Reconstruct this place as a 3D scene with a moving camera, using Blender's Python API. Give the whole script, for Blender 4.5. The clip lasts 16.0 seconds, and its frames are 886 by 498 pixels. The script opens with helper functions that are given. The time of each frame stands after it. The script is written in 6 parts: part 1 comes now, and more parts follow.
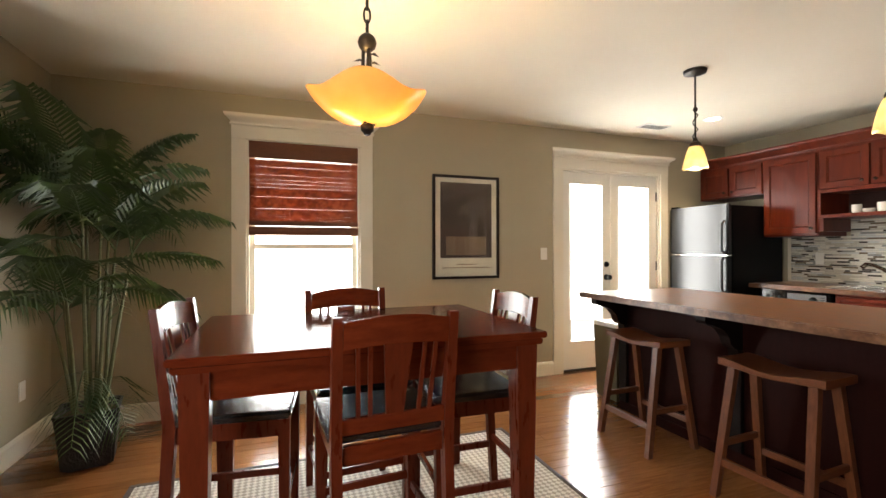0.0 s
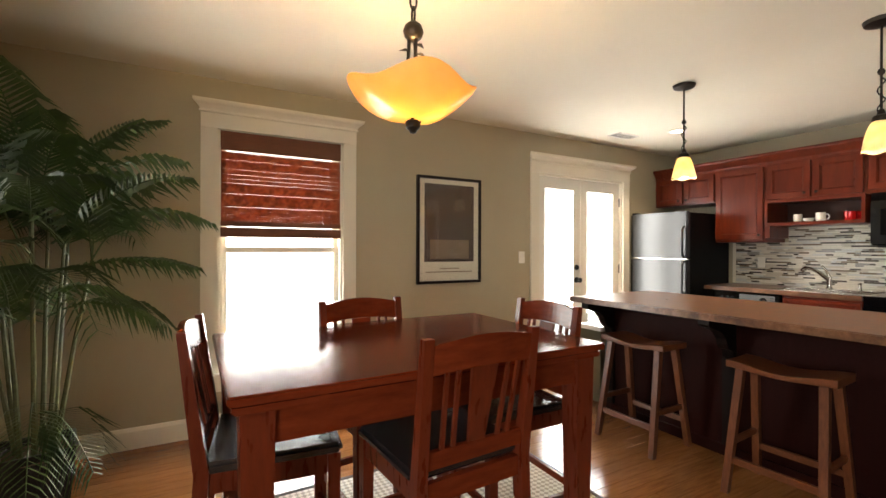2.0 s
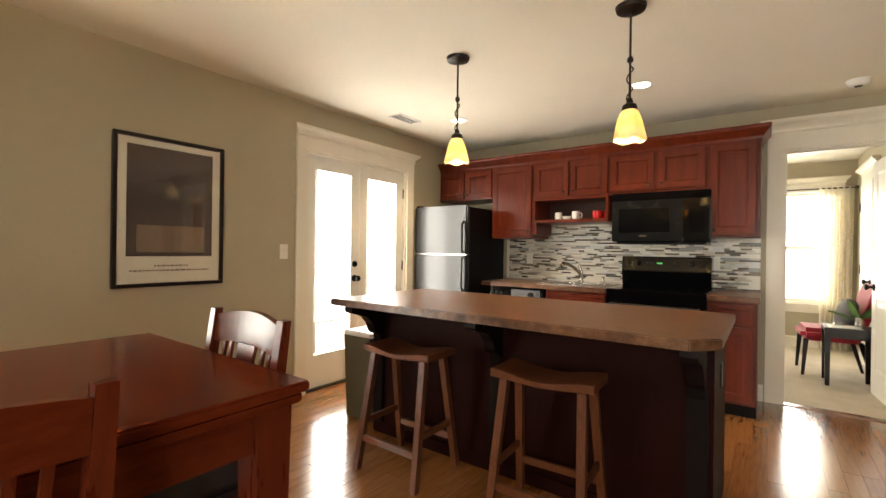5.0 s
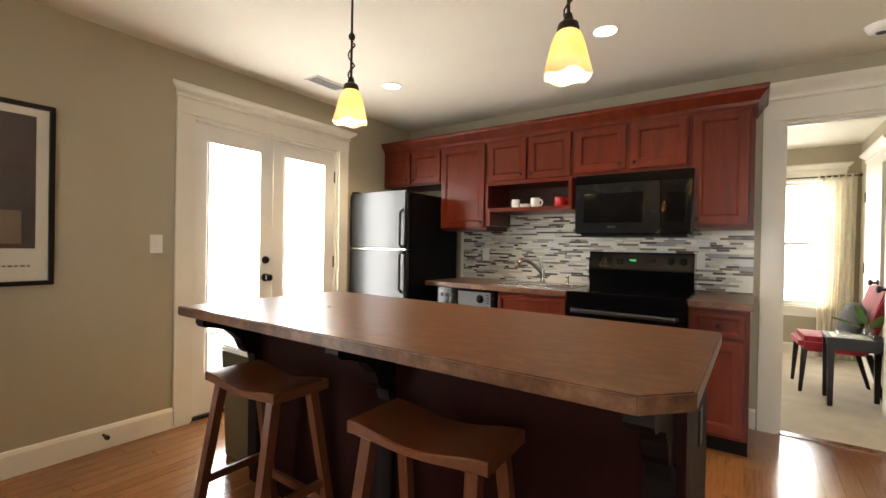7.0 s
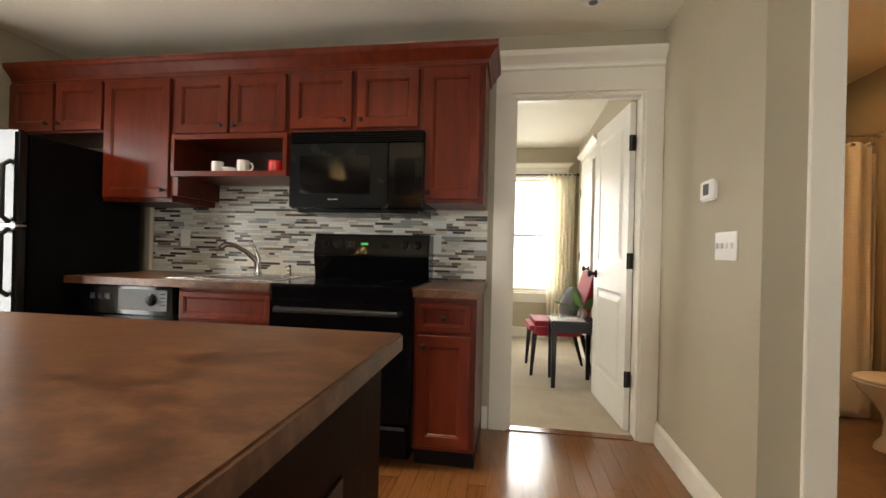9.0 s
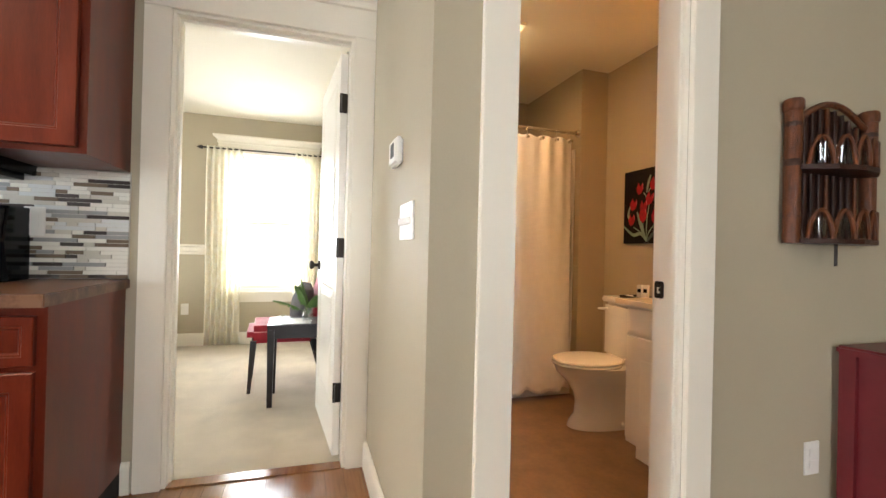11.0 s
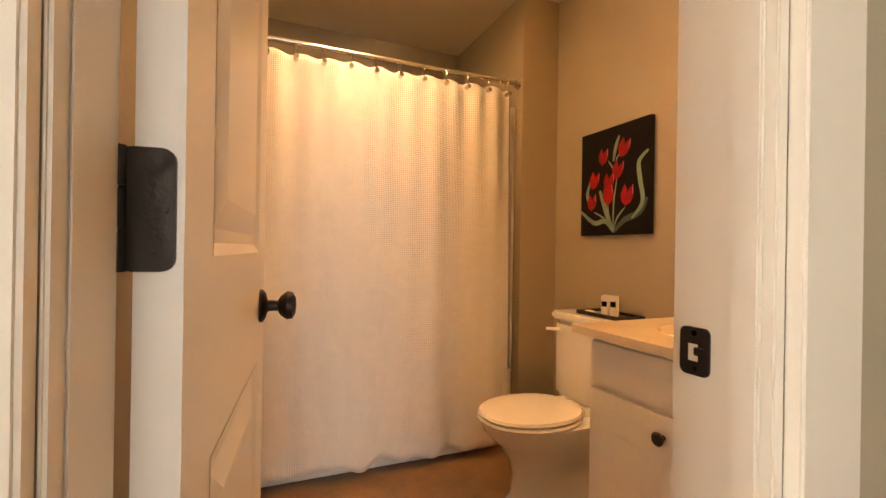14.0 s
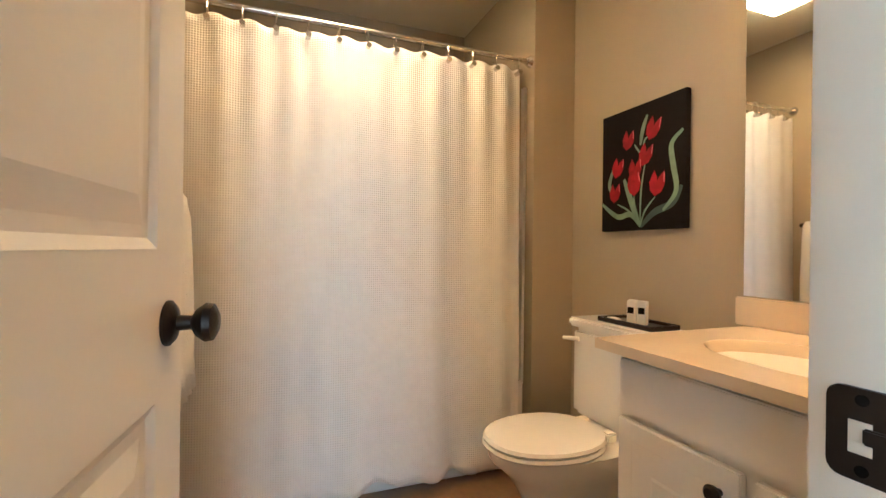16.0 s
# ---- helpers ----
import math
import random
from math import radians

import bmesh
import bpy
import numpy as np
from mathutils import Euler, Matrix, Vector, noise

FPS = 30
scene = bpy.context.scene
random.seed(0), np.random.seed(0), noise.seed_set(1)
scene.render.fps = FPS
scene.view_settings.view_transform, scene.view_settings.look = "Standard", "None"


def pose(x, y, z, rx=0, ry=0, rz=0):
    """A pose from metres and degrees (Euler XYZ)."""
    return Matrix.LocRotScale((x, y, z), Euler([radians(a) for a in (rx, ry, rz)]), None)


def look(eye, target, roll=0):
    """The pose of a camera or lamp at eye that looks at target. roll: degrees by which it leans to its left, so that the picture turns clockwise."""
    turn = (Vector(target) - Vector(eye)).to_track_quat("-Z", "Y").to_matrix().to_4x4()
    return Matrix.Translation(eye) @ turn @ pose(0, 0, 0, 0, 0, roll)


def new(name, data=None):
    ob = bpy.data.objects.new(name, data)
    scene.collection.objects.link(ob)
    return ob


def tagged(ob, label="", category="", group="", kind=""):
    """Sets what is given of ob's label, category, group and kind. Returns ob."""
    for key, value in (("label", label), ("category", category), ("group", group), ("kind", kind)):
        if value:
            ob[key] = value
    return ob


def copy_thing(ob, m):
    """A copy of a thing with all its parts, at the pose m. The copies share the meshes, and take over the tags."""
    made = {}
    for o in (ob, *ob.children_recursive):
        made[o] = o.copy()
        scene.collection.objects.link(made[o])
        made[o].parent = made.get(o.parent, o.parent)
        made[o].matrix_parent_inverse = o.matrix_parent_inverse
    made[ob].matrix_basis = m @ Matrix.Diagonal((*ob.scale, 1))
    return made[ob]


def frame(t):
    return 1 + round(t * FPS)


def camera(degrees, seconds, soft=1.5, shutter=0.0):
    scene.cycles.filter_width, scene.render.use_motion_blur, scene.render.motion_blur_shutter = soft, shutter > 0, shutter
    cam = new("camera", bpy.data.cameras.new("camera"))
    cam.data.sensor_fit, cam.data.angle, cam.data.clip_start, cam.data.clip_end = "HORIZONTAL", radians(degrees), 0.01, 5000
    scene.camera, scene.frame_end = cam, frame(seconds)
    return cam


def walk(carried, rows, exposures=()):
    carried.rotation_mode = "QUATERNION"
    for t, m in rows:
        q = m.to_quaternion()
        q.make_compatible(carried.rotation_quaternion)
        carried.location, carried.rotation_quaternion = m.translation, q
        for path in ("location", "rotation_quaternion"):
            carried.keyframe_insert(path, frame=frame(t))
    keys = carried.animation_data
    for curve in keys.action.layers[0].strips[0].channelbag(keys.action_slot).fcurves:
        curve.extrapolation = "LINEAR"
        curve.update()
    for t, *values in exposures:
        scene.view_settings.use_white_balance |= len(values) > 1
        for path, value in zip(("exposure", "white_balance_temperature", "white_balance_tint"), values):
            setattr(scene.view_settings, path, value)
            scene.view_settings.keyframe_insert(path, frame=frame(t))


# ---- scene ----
cam = camera(90.1, 16.0)
PATH = [
    (0, (0.163, 0.367, 1.244), (0.848, 2.246, 1.246), -0.1),
    (0.5, (0.05, 0.456, 1.264), (0.676, 2.356, 1.261), 0.0),
    (1, (-0.091, 0.535, 1.281), (0.622, 2.404, 1.277), 0.1),
    (1.5, (-0.187, 0.608, 1.282), (0.658, 2.421, 1.281), 0.2),
    (2, (-0.242, 0.696, 1.282), (0.742, 2.437, 1.281), 0.2),
    (2.5, (-0.244, 0.803, 1.271), (0.91, 2.437, 1.277), 0.3),
    (3, (-0.179, 0.898, 1.269), (1.159, 2.384, 1.272), 0.4),
    (3.5, (-0.065, 0.96, 1.246), (1.41, 2.311, 1.253), 0.5),
    (4, (0.093, 0.98, 1.238), (1.652, 2.232, 1.246), 0.6),
    (4.5, (0.284, 0.988, 1.239), (1.884, 2.188, 1.245), 0.7),
    (7, (1.354, 1.034, 1.217), (2.988, 2.188, 1.204), 1.0),
    (7.5, (1.589, 1.017, 1.202), (3.26, 2.116, 1.181), 1.1),
    (8, (1.839, 0.996, 1.149), (3.608, 1.93, 1.142), 1.2),
    (8.5, (2.073, 0.964, 1.116), (3.967, 1.608, 1.125), 1.6),
    (9, (2.282, 0.882, 1.114), (4.258, 1.193, 1.115), 1.4),
    (9.5, (2.45, 0.763, 1.088), (4.45, 0.743, 1.097), 1.3),
    (10, (2.595, 0.632, 1.072), (4.574, 0.339, 1.085), 1.4),
    (10.2, (2.653, 0.569, 1.07), (4.616, 0.186, 1.085), 1.4),
    (12.3, (3.218, -0.018, 1.061), (5.104, -0.685, 1.068), 1.2),
    (12.5, (3.27, -0.063, 1.065), (5.156, -0.728, 1.075), 0.8),
    (13, (3.412, -0.158, 1.071), (5.293, -0.838, 1.075), 0.7),
    (13.5, (3.566, -0.247, 1.065), (5.434, -0.962, 1.07), 0.8),
    (14, (3.701, -0.321, 1.069), (5.546, -1.094, 1.07), 0.9),
    (14.5, (3.823, -0.404, 1.07), (5.668, -1.205, 1.073), 0.8),
    (15, (3.943, -0.503, 1.067), (5.777, -1.267, 1.075), 0.3),
    (15.5, (3.982, -0.527, 1.066), (5.832, -1.287, 1.072), 0.1),
    (16, (3.911, -0.467, 1.063), (5.764, -1.175, 1.062), 0.7),
]
walk(cam, [(t, look(eye, target, roll)) for t, eye, target, roll in PATH],
     [(0, 0.16, 7000, 10), (3.5, 0.06, 7500, 10), (4.6, 0.08, 7700, 10), (7, 0.02, 7000, 10), (8, -0.2, 6100, 7), (8.5, -0.38, 5900, 5), (9, -0.24, 7000, 9), (9.5, 0.72, 6500, 10), (10, 0.7, 6300, 10),
      (12.5, 0.24, 6400, 11), (13.5, 0.62, 7200, 14), (14.5, 0.5, 7900, 16), (15.0, 0.52, 7500, 12), (15.5, 0.68, 5700, 0), (16, 0.76, 4900, -3)])

# ---- light ----
CEIL = 2.45
WN = 4.125      # window wall, inner face
XE = 5.07       # kitchen wall, inner face
XW = -1.32      # west wall, inner face
YT = 0.02       # thermostat wall face
XB = 3.985      # bathroom door wall face
YS = -3.6       # south end of the living space


def area_lamp(name, m, sx, sy, watts, colour):
    d = bpy.data.lights.new(name, "AREA")
    d.shape, d.size, d.size_y, d.energy, d.color = "RECTANGLE", sx, sy, watts, colour
    ob = new(name, d)
    ob.matrix_world = m
    return ob


def bulb(name, p, watts, radius, colour):
    d = bpy.data.lights.new(name, "POINT")
    d.energy, d.shadow_soft_size, d.color = watts, radius, colour
    ob = new(name, d)
    ob.location = p
    return ob


world = bpy.data.worlds.new("sky")
scene.world = world
world.use_nodes = True
sky = world.node_tree.nodes.new("ShaderNodeTexSky")
sky.sky_type, sky.sun_disc, sky.sun_elevation, sky.sun_rotation = "NISHITA", False, radians(42), radians(200)
world.node_tree.nodes["Background"].inputs[1].default_value = 0.12
world.node_tree.links.new(sky.outputs[0], world.node_tree.nodes["Background"].inputs[0])
sun = new("sun", bpy.data.lights.new("sun", "SUN"))
sun.data.energy, sun.data.angle, sun.data.color = 1.0, radians(12), (1, 0.96, 0.9)
sun.matrix_world = look((0, -10, 10), (0, 0, 0))

DAY = (0.94, 0.975, 1.0)
WARM = (1.0, 0.70, 0.36)
area_lamp("window_daylight", look((0.34, WN + 0.16, 1.25), (0.34, 0, 1.25)), 0.86, 1.6, 88, DAY)
area_lamp("french_door_daylight", look((3.43, WN + 0.16, 1.12), (3.43, 0, 1.12)), 1.1, 1.62, 88, DAY)
area_lamp("bedroom_window_daylight", look((8.36, 0.72, 1.3), (0, 0.72, 1.3)), 0.8, 1.5, 45, DAY)
area_lamp("bedroom_side_window_daylight", look((6.6, 4.35, 1.3), (6.6, 0, 1.3)), 1.2, 1.5, 50, DAY)
area_lamp("living_window_daylight", look((XW - 0.15, 0.15, 1.4), (4, 0.15, 1.2)), 1.7, 1.5, 40, (0.90, 0.96, 1.0))
for p in ((0.43, 2.23, 1.846), (0.56, 2.215, 1.836)):
    bulb("dining_bulb", p, 17, 0.025, WARM)
for y in (2.59, 1.555):
    bulb("pendant_bulb", (2.79, y, 1.85), 18, 0.02, (1.0, 0.76, 0.46))
for y in (3.36, 1.75):
    d = bpy.data.lights.new("downlight", "SPOT")
    d.energy, d.spot_size, d.spot_blend, d.shadow_soft_size, d.color = 52, radians(125), 0.6, 0.05, (1, 0.8, 0.55)
    new("downlight", d).location = (3.92, y, 2.43)
area_lamp("bath_light", pose(5.44, -0.74, 2.39), 0.27, 0.27, 9, (1.0, 0.50, 0.19))
# Bulbs of an assumed vanity fixture that stays out of view
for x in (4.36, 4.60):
    bulb("assumed_vanity_bulb", (x, -1.72, 2.13), 16, 0.045, (1.0, 0.50, 0.19))

# ---- materials ----


def mat(name, colour, rough=0.5, var=0.12, scale=6.0, bump=0.05, bscale=60.0, metal=0.0, coat=0.0, grain=None, spec=0.5,
        emit=None, ramp=None, rnd=0.0, sheen=0.0):
    m = bpy.data.materials.new(name)
    m.use_nodes = True
    nt = m.node_tree
    n, l = nt.nodes, nt.links
    b = n["Principled BSDF"]
    tc = n.new("ShaderNodeTexCoord")
    mp = n.new("ShaderNodeMapping")
    l.new(tc.outputs["Object"], mp.inputs[0])
    if grain:
        mp.inputs["Scale"].default_value = grain
    a = n.new("ShaderNodeTexNoise")
    a.inputs["Scale"].default_value, a.inputs["Detail"].default_value = scale, 6
    f = n.new("ShaderNodeTexNoise")
    f.inputs["Scale"].default_value, f.inputs["Detail"].default_value = bscale, 4
    l.new(mp.outputs[0], a.inputs[0])
    l.new(mp.outputs[0], f.inputs[0])
    mixn = n.new("ShaderNodeMath")
    mixn.operation = "MULTIPLY_ADD"
    mixn.inputs[1].default_value = 0.3
    l.new(f.outputs[0], mixn.inputs[0])
    l.new(a.outputs[0], mixn.inputs[2])
    last = mixn.outputs[0]
    if rnd:
        oi = n.new("ShaderNodeObjectInfo")
        ra = n.new("ShaderNodeMath")
        ra.operation = "MULTIPLY_ADD"
        ra.inputs[1].default_value = rnd
        l.new(oi.outputs["Random"], ra.inputs[0])
        l.new(last, ra.inputs[2])
        last = ra.outputs[0]
    cr = n.new("ShaderNodeValToRGB")
    cr.color_ramp.elements[0].position, cr.color_ramp.elements[1].position = 0.35, 0.95 + rnd
    if ramp:
        c0, c1 = ramp
    else:
        c0, c1 = [x * (1 - var) for x in colour], [min(1, x * (1 + var)) for x in colour]
    cr.color_ramp.elements[0].color, cr.color_ramp.elements[1].color = (*c0, 1), (*c1, 1)
    l.new(last, cr.inputs[0])
    l.new(cr.outputs[0], b.inputs["Base Color"])
    rr = n.new("ShaderNodeMapRange")
    rr.inputs["To Min"].default_value, rr.inputs["To Max"].default_value = max(0.02, rough - 0.06), min(1, rough + 0.08)
    l.new(a.outputs[0], rr.inputs[0])
    l.new(rr.outputs[0], b.inputs["Roughness"])
    b.inputs["Metallic"].default_value = metal
    b.inputs["Coat Weight"].default_value = coat
    b.inputs["Coat Roughness"].default_value = 0.12
    b.inputs["Specular IOR Level"].default_value = spec
    b.inputs["Sheen Weight"].default_value = sheen
    if emit:
        b.inputs["Emission Color"].default_value, b.inputs["Emission Strength"].default_value = (*emit[0], 1), emit[1]
    if bump:
        bp = n.new("ShaderNodeBump")
        bp.inputs["Strength"].default_value, bp.inputs["Distance"].default_value = bump, 0.01
        l.new(f.outputs[0], bp.inputs["Height"])
        l.new(bp.outputs[0], b.inputs["Normal"])
    return m


def glass_mat(name, tint=(1, 1, 1), gloss=0.05):
    m = bpy.data.materials.new(name)
    m.use_nodes = True
    n, l = m.node_tree.nodes, m.node_tree.links
    n.remove(n["Principled BSDF"])
    t, g, x = n.new("ShaderNodeBsdfTransparent"), n.new("ShaderNodeBsdfGlossy"), n.new("ShaderNodeMixShader")
    t.inputs[0].default_value = (*tint, 1)
    g.inputs["Roughness"].default_value = 0.02
    x.inputs[0].default_value = gloss
    l.new(t.outputs[0], x.inputs[1])
    l.new(g.outputs[0], x.inputs[2])
    l.new(x.outputs[0], n["Material Output"].inputs[0])
    return m


def lit_mat(name, colour, through_weight=0.6, rough=0.3, nscale=8.0, c2=None, gloss=0.06):
    """Cloth, blown glass or bamboo that lets light through."""
    m = bpy.data.materials.new(name)
    m.use_nodes = True
    n, l = m.node_tree.nodes, m.node_tree.links
    n.remove(n["Principled BSDF"])
    tc, no, cr = n.new("ShaderNodeTexCoord"), n.new("ShaderNodeTexNoise"), n.new("ShaderNodeValToRGB")
    no.inputs["Scale"].default_value = nscale
    l.new(tc.outputs["Object"], no.inputs[0])
    l.new(no.outputs[0], cr.inputs[0])
    cr.color_ramp.elements[0].position, cr.color_ramp.elements[1].position = 0.35, 0.7
    cr.color_ramp.elements[0].color = (*(c2 or [x * 0.85 for x in colour]), 1)
    cr.color_ramp.elements[1].color = (*colour, 1)
    d, t, x, g, y = (n.new("ShaderNodeBsdfDiffuse"), n.new("ShaderNodeBsdfTranslucent"), n.new("ShaderNodeMixShader"),
                     n.new("ShaderNodeBsdfGlossy"), n.new("ShaderNodeMixShader"))
    l.new(cr.outputs[0], d.inputs[0])
    l.new(cr.outputs[0], t.inputs[0])
    x.inputs[0].default_value, y.inputs[0].default_value, g.inputs["Roughness"].default_value = through_weight, gloss, rough
    l.new(d.outputs[0], x.inputs[1])
    l.new(t.outputs[0], x.inputs[2])
    l.new(x.outputs[0], y.inputs[1])
    l.new(g.outputs[0], y.inputs[2])
    l.new(y.outputs[0], n["Material Output"].inputs[0])
    return m


def tile_mat(name, per_island):
    m = mat(name, (0.4, 0.4, 0.4), rough=0.22, bump=0.02)
    n, l = m.node_tree.nodes, m.node_tree.links
    cr = n.new("ShaderNodeValToRGB")
    cr.color_ramp.interpolation = "CONSTANT"
    stops = [(0.0, (0.74, 0.71, 0.63)), (0.38, (0.56, 0.52, 0.44)), (0.58, (0.17, 0.125, 0.085)), (0.68, (0.30, 0.30, 0.29)),
             (0.78, (0.055, 0.045, 0.04)), (0.90, (0.62, 0.63, 0.62))]
    cr.color_ramp.elements[0].color = (*stops[0][1], 1)
    cr.color_ramp.elements[1].position, cr.color_ramp.elements[1].color = stops[1][0], (*stops[1][1], 1)
    for p, c in stops[2:]:
        cr.color_ramp.elements.new(p).color = (*c, 1)
    if per_island:
        l.new(n.new("ShaderNodeNewGeometry").outputs["Random Per Island"], cr.inputs[0])
    else:
        l.new(n.new("ShaderNodeObjectInfo").outputs["Random"], cr.inputs[0])
    l.new(cr.outputs[0], n["Principled BSDF"].inputs["Base Color"])
    return m


PAINT = mat("olive_taupe_paint", (0.43, 0.375, 0.265), rough=0.6, var=0.05, scale=2, bump=0.06, bscale=180)
# Copy of the wall paint, darkened so the bathroom walls render dimmer
PAINT_DIM = mat("bathroom_paint_dimmed", (0.395, 0.33, 0.23), rough=0.55, var=0.05, scale=2, bump=0.06, bscale=180)
CEILP = mat("ceiling_paint", (0.80, 0.75, 0.63), rough=0.8, var=0.03, scale=2, bump=0.12, bscale=120)
TRIM = mat("cream_trim_paint", (0.80, 0.75, 0.64), rough=0.35, var=0.03, scale=3, bump=0.02, bscale=90)
DOORW = mat("door_paint", (0.82, 0.79, 0.72), rough=0.32, var=0.03, scale=3, bump=0.03, bscale=90)
OAK = mat("oak_floor", (0.3, 0.14, 0.05), rough=0.17, scale=5, bump=0.03, bscale=30, grain=(1.2, 14, 14), ramp=((0.135, 0.047, 0.014), (0.26, 0.108, 0.036)), rnd=0.3, coat=0.3)
CARPET = mat("beige_carpet", (0.54, 0.45, 0.32), rough=0.95, var=0.18, scale=5, bump=0.9, bscale=220, sheen=0.3)
VINYL = mat("brown_vinyl_floor", (0.23, 0.135, 0.07), rough=0.35, var=0.35, scale=7, bump=0.05, bscale=40)
CHERRY = mat("cherry_wood", (0.16, 0.04, 0.016), rough=0.18, scale=4, bump=0, bscale=26, grain=(2, 12, 12), ramp=((0.072, 0.0105, 0.0042), (0.125, 0.0215, 0.0075)), spec=0.11)
CHERRYV = mat("cherry_wood_upright", (0.16, 0.04, 0.016), rough=0.28, scale=4, bump=0, bscale=26, grain=(12, 12, 2), ramp=((0.066, 0.0095, 0.004), (0.115, 0.0195, 0.007)), spec=0.18)
SEATB = mat("dark_seat_leather", (0.014, 0.010, 0.010), spec=0.65, rough=0.24, var=0.3, scale=5, bump=0.1, bscale=150)
CAB = mat("cabinet_wood", (0.2, 0.05, 0.02), rough=0.3, scale=2, bump=0, bscale=24, grain=(9, 9, 1.5), ramp=((0.066, 0.0080, 0.0034), (0.150, 0.0225, 0.0078)), coat=0.04, spec=0.25)
CABIN = mat("cabinet_inside", (0.05, 0.014, 0.008), rough=0.6)
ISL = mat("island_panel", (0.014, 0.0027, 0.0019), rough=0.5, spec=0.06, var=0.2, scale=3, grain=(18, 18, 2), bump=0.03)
DARKW = mat("dark_corbel_wood", (0.006, 0.003, 0.0025), rough=0.5, spec=0.12, var=0.2)
LAM = mat("brown_laminate", (0.2, 0.1, 0.06), rough=0.3, scale=15, bump=0, bscale=70, grain=(1.5, 0.9, 1), ramp=((0.060, 0.026, 0.0135), (0.175, 0.088, 0.048)), spec=0.4)
lam_ramp = LAM.node_tree.nodes["Color Ramp"].color_ramp
lam_ramp.elements[0].position, lam_ramp.elements[1].position = 0.50, 0.82
lam_ramp.elements.new(0.66).color = (0.112, 0.050, 0.0255, 1)
STOOLW = mat("stool_wood", (0.22, 0.08, 0.03), rough=0.33, scale=4, bump=0.04, bscale=26, grain=(3, 20, 20), ramp=((0.07, 0.020, 0.007), (0.125, 0.039, 0.014)), coat=0.05, spec=0.4)
STOOLV = mat("stool_leg_wood", (0.22, 0.08, 0.03), rough=0.38, scale=4, bump=0.04, bscale=26, grain=(20, 20, 3), ramp=((0.062, 0.018, 0.007), (0.125, 0.039, 0.0145)), spec=0.3)
BLACK = mat("black_appliance", (0.0025, 0.0025, 0.003), spec=0.12, rough=0.12, var=0.2, bump=0.02, bscale=200)
FRIDGE = mat("black_textured_fridge", (0.005, 0.0055, 0.0065), rough=0.33, var=0.2, bump=0.10, bscale=260, coat=0.15, spec=0.55)
FRSIDE = mat("black_fridge_side", (0.004, 0.0042, 0.005), rough=0.45, var=0.2, bump=0.12, bscale=260, spec=0.1)
SATIN = mat("satin_dark_handle", (0.022, 0.023, 0.026), rough=0.32, var=0.1, spec=0.35)
DULLM = mat("dull_silver_panel", (0.10, 0.10, 0.105), rough=0.45, spec=0.25, var=0.1)
BLACKG = mat("black_glass", (0.003, 0.003, 0.0035), rough=0.05, var=0.1, bump=0.0, spec=0.28)
GREYB = mat("dark_grey_plastic", (0.005, 0.0055, 0.006), rough=0.25, spec=0.16)
CHROME = mat("brushed_steel", (0.62, 0.60, 0.57), rough=0.22, metal=1.0, var=0.06)
BRONZE = mat("oil_rubbed_bronze", (0.022, 0.016, 0.012), rough=0.42, metal=0.6, var=0.3, bump=0.15)
WHITE = mat("white_plastic", (0.80, 0.78, 0.73), rough=0.4, var=0.03)
CERAM = mat("white_ceramic", (0.82, 0.80, 0.75), rough=0.12, var=0.02, bump=0.0, coat=0.3)
REDC = mat("red_ceramic", (0.5, 0.012, 0.015), rough=0.15, var=0.1, bump=0.0)
REDF = mat("crimson_upholstery", (0.36, 0.012, 0.03), rough=0.8, var=0.2, scale=12, bump=0.3, bscale=300, sheen=0.3)
DARKR = mat("dark_red_paint", (0.12, 0.008, 0.012), rough=0.35, var=0.25)
ESP = mat("espresso_wood", (0.012, 0.007, 0.006), rough=0.3, var=0.3, spec=0.3)
CANVAS = mat("black_canvas", (0.006, 0.0045, 0.004), spec=0.15, rough=0.7, var=0.2, bump=0.15, bscale=400)
PAPER = mat("cream_paper", (0.72, 0.67, 0.55), rough=0.6, var=0.03)
ARTD = mat("brown_violet_ink", (0.045, 0.025, 0.024), rough=0.5, ramp=((0.022, 0.012, 0.014), (0.075, 0.042, 0.034)), scale=3)
ARTT = mat("tan_ink", (0.20, 0.13, 0.085), rough=0.5, var=0.2)
TULIP = mat("tulip_red_pigment", (0.30, 0.006, 0.014), spec=0.2, rough=0.5, var=0.5, scale=14)
TULIPL = mat("tulip_pink_pigment", (0.65, 0.12, 0.12), rough=0.5, var=0.3)
STEMG = mat("stem_green_pigment", (0.16, 0.24, 0.15), rough=0.5, var=0.4, scale=14)
STEMD = mat("dark_green_pigment", (0.035, 0.06, 0.045), rough=0.5, var=0.5, scale=14)
LEAF = mat("palm_leaf", (0.045, 0.09, 0.025), rough=0.5, scale=5, ramp=((0.014, 0.036, 0.008), (0.070, 0.130, 0.028)), bump=0.02)
CANE = mat("palm_cane", (0.095, 0.105, 0.04), rough=0.5, var=0.35, scale=10, grain=(3, 3, 12))
POT = mat("dark_basket", (0.010, 0.006, 0.007), rough=0.5, var=0.3, bump=0.5, bscale=70)
SOIL = mat("bark_mulch", (0.10, 0.06, 0.035), rough=0.9, var=0.5, scale=40, bump=1.0, bscale=60)
RUG = mat("taupe_rug", (0.27, 0.215, 0.165), rough=0.95, var=0.2, scale=60, bump=0.5, bscale=240)
RUGB = mat("dark_rug_border", (0.075, 0.055, 0.05), rough=0.95, var=0.25, scale=60, bump=0.5, bscale=240)
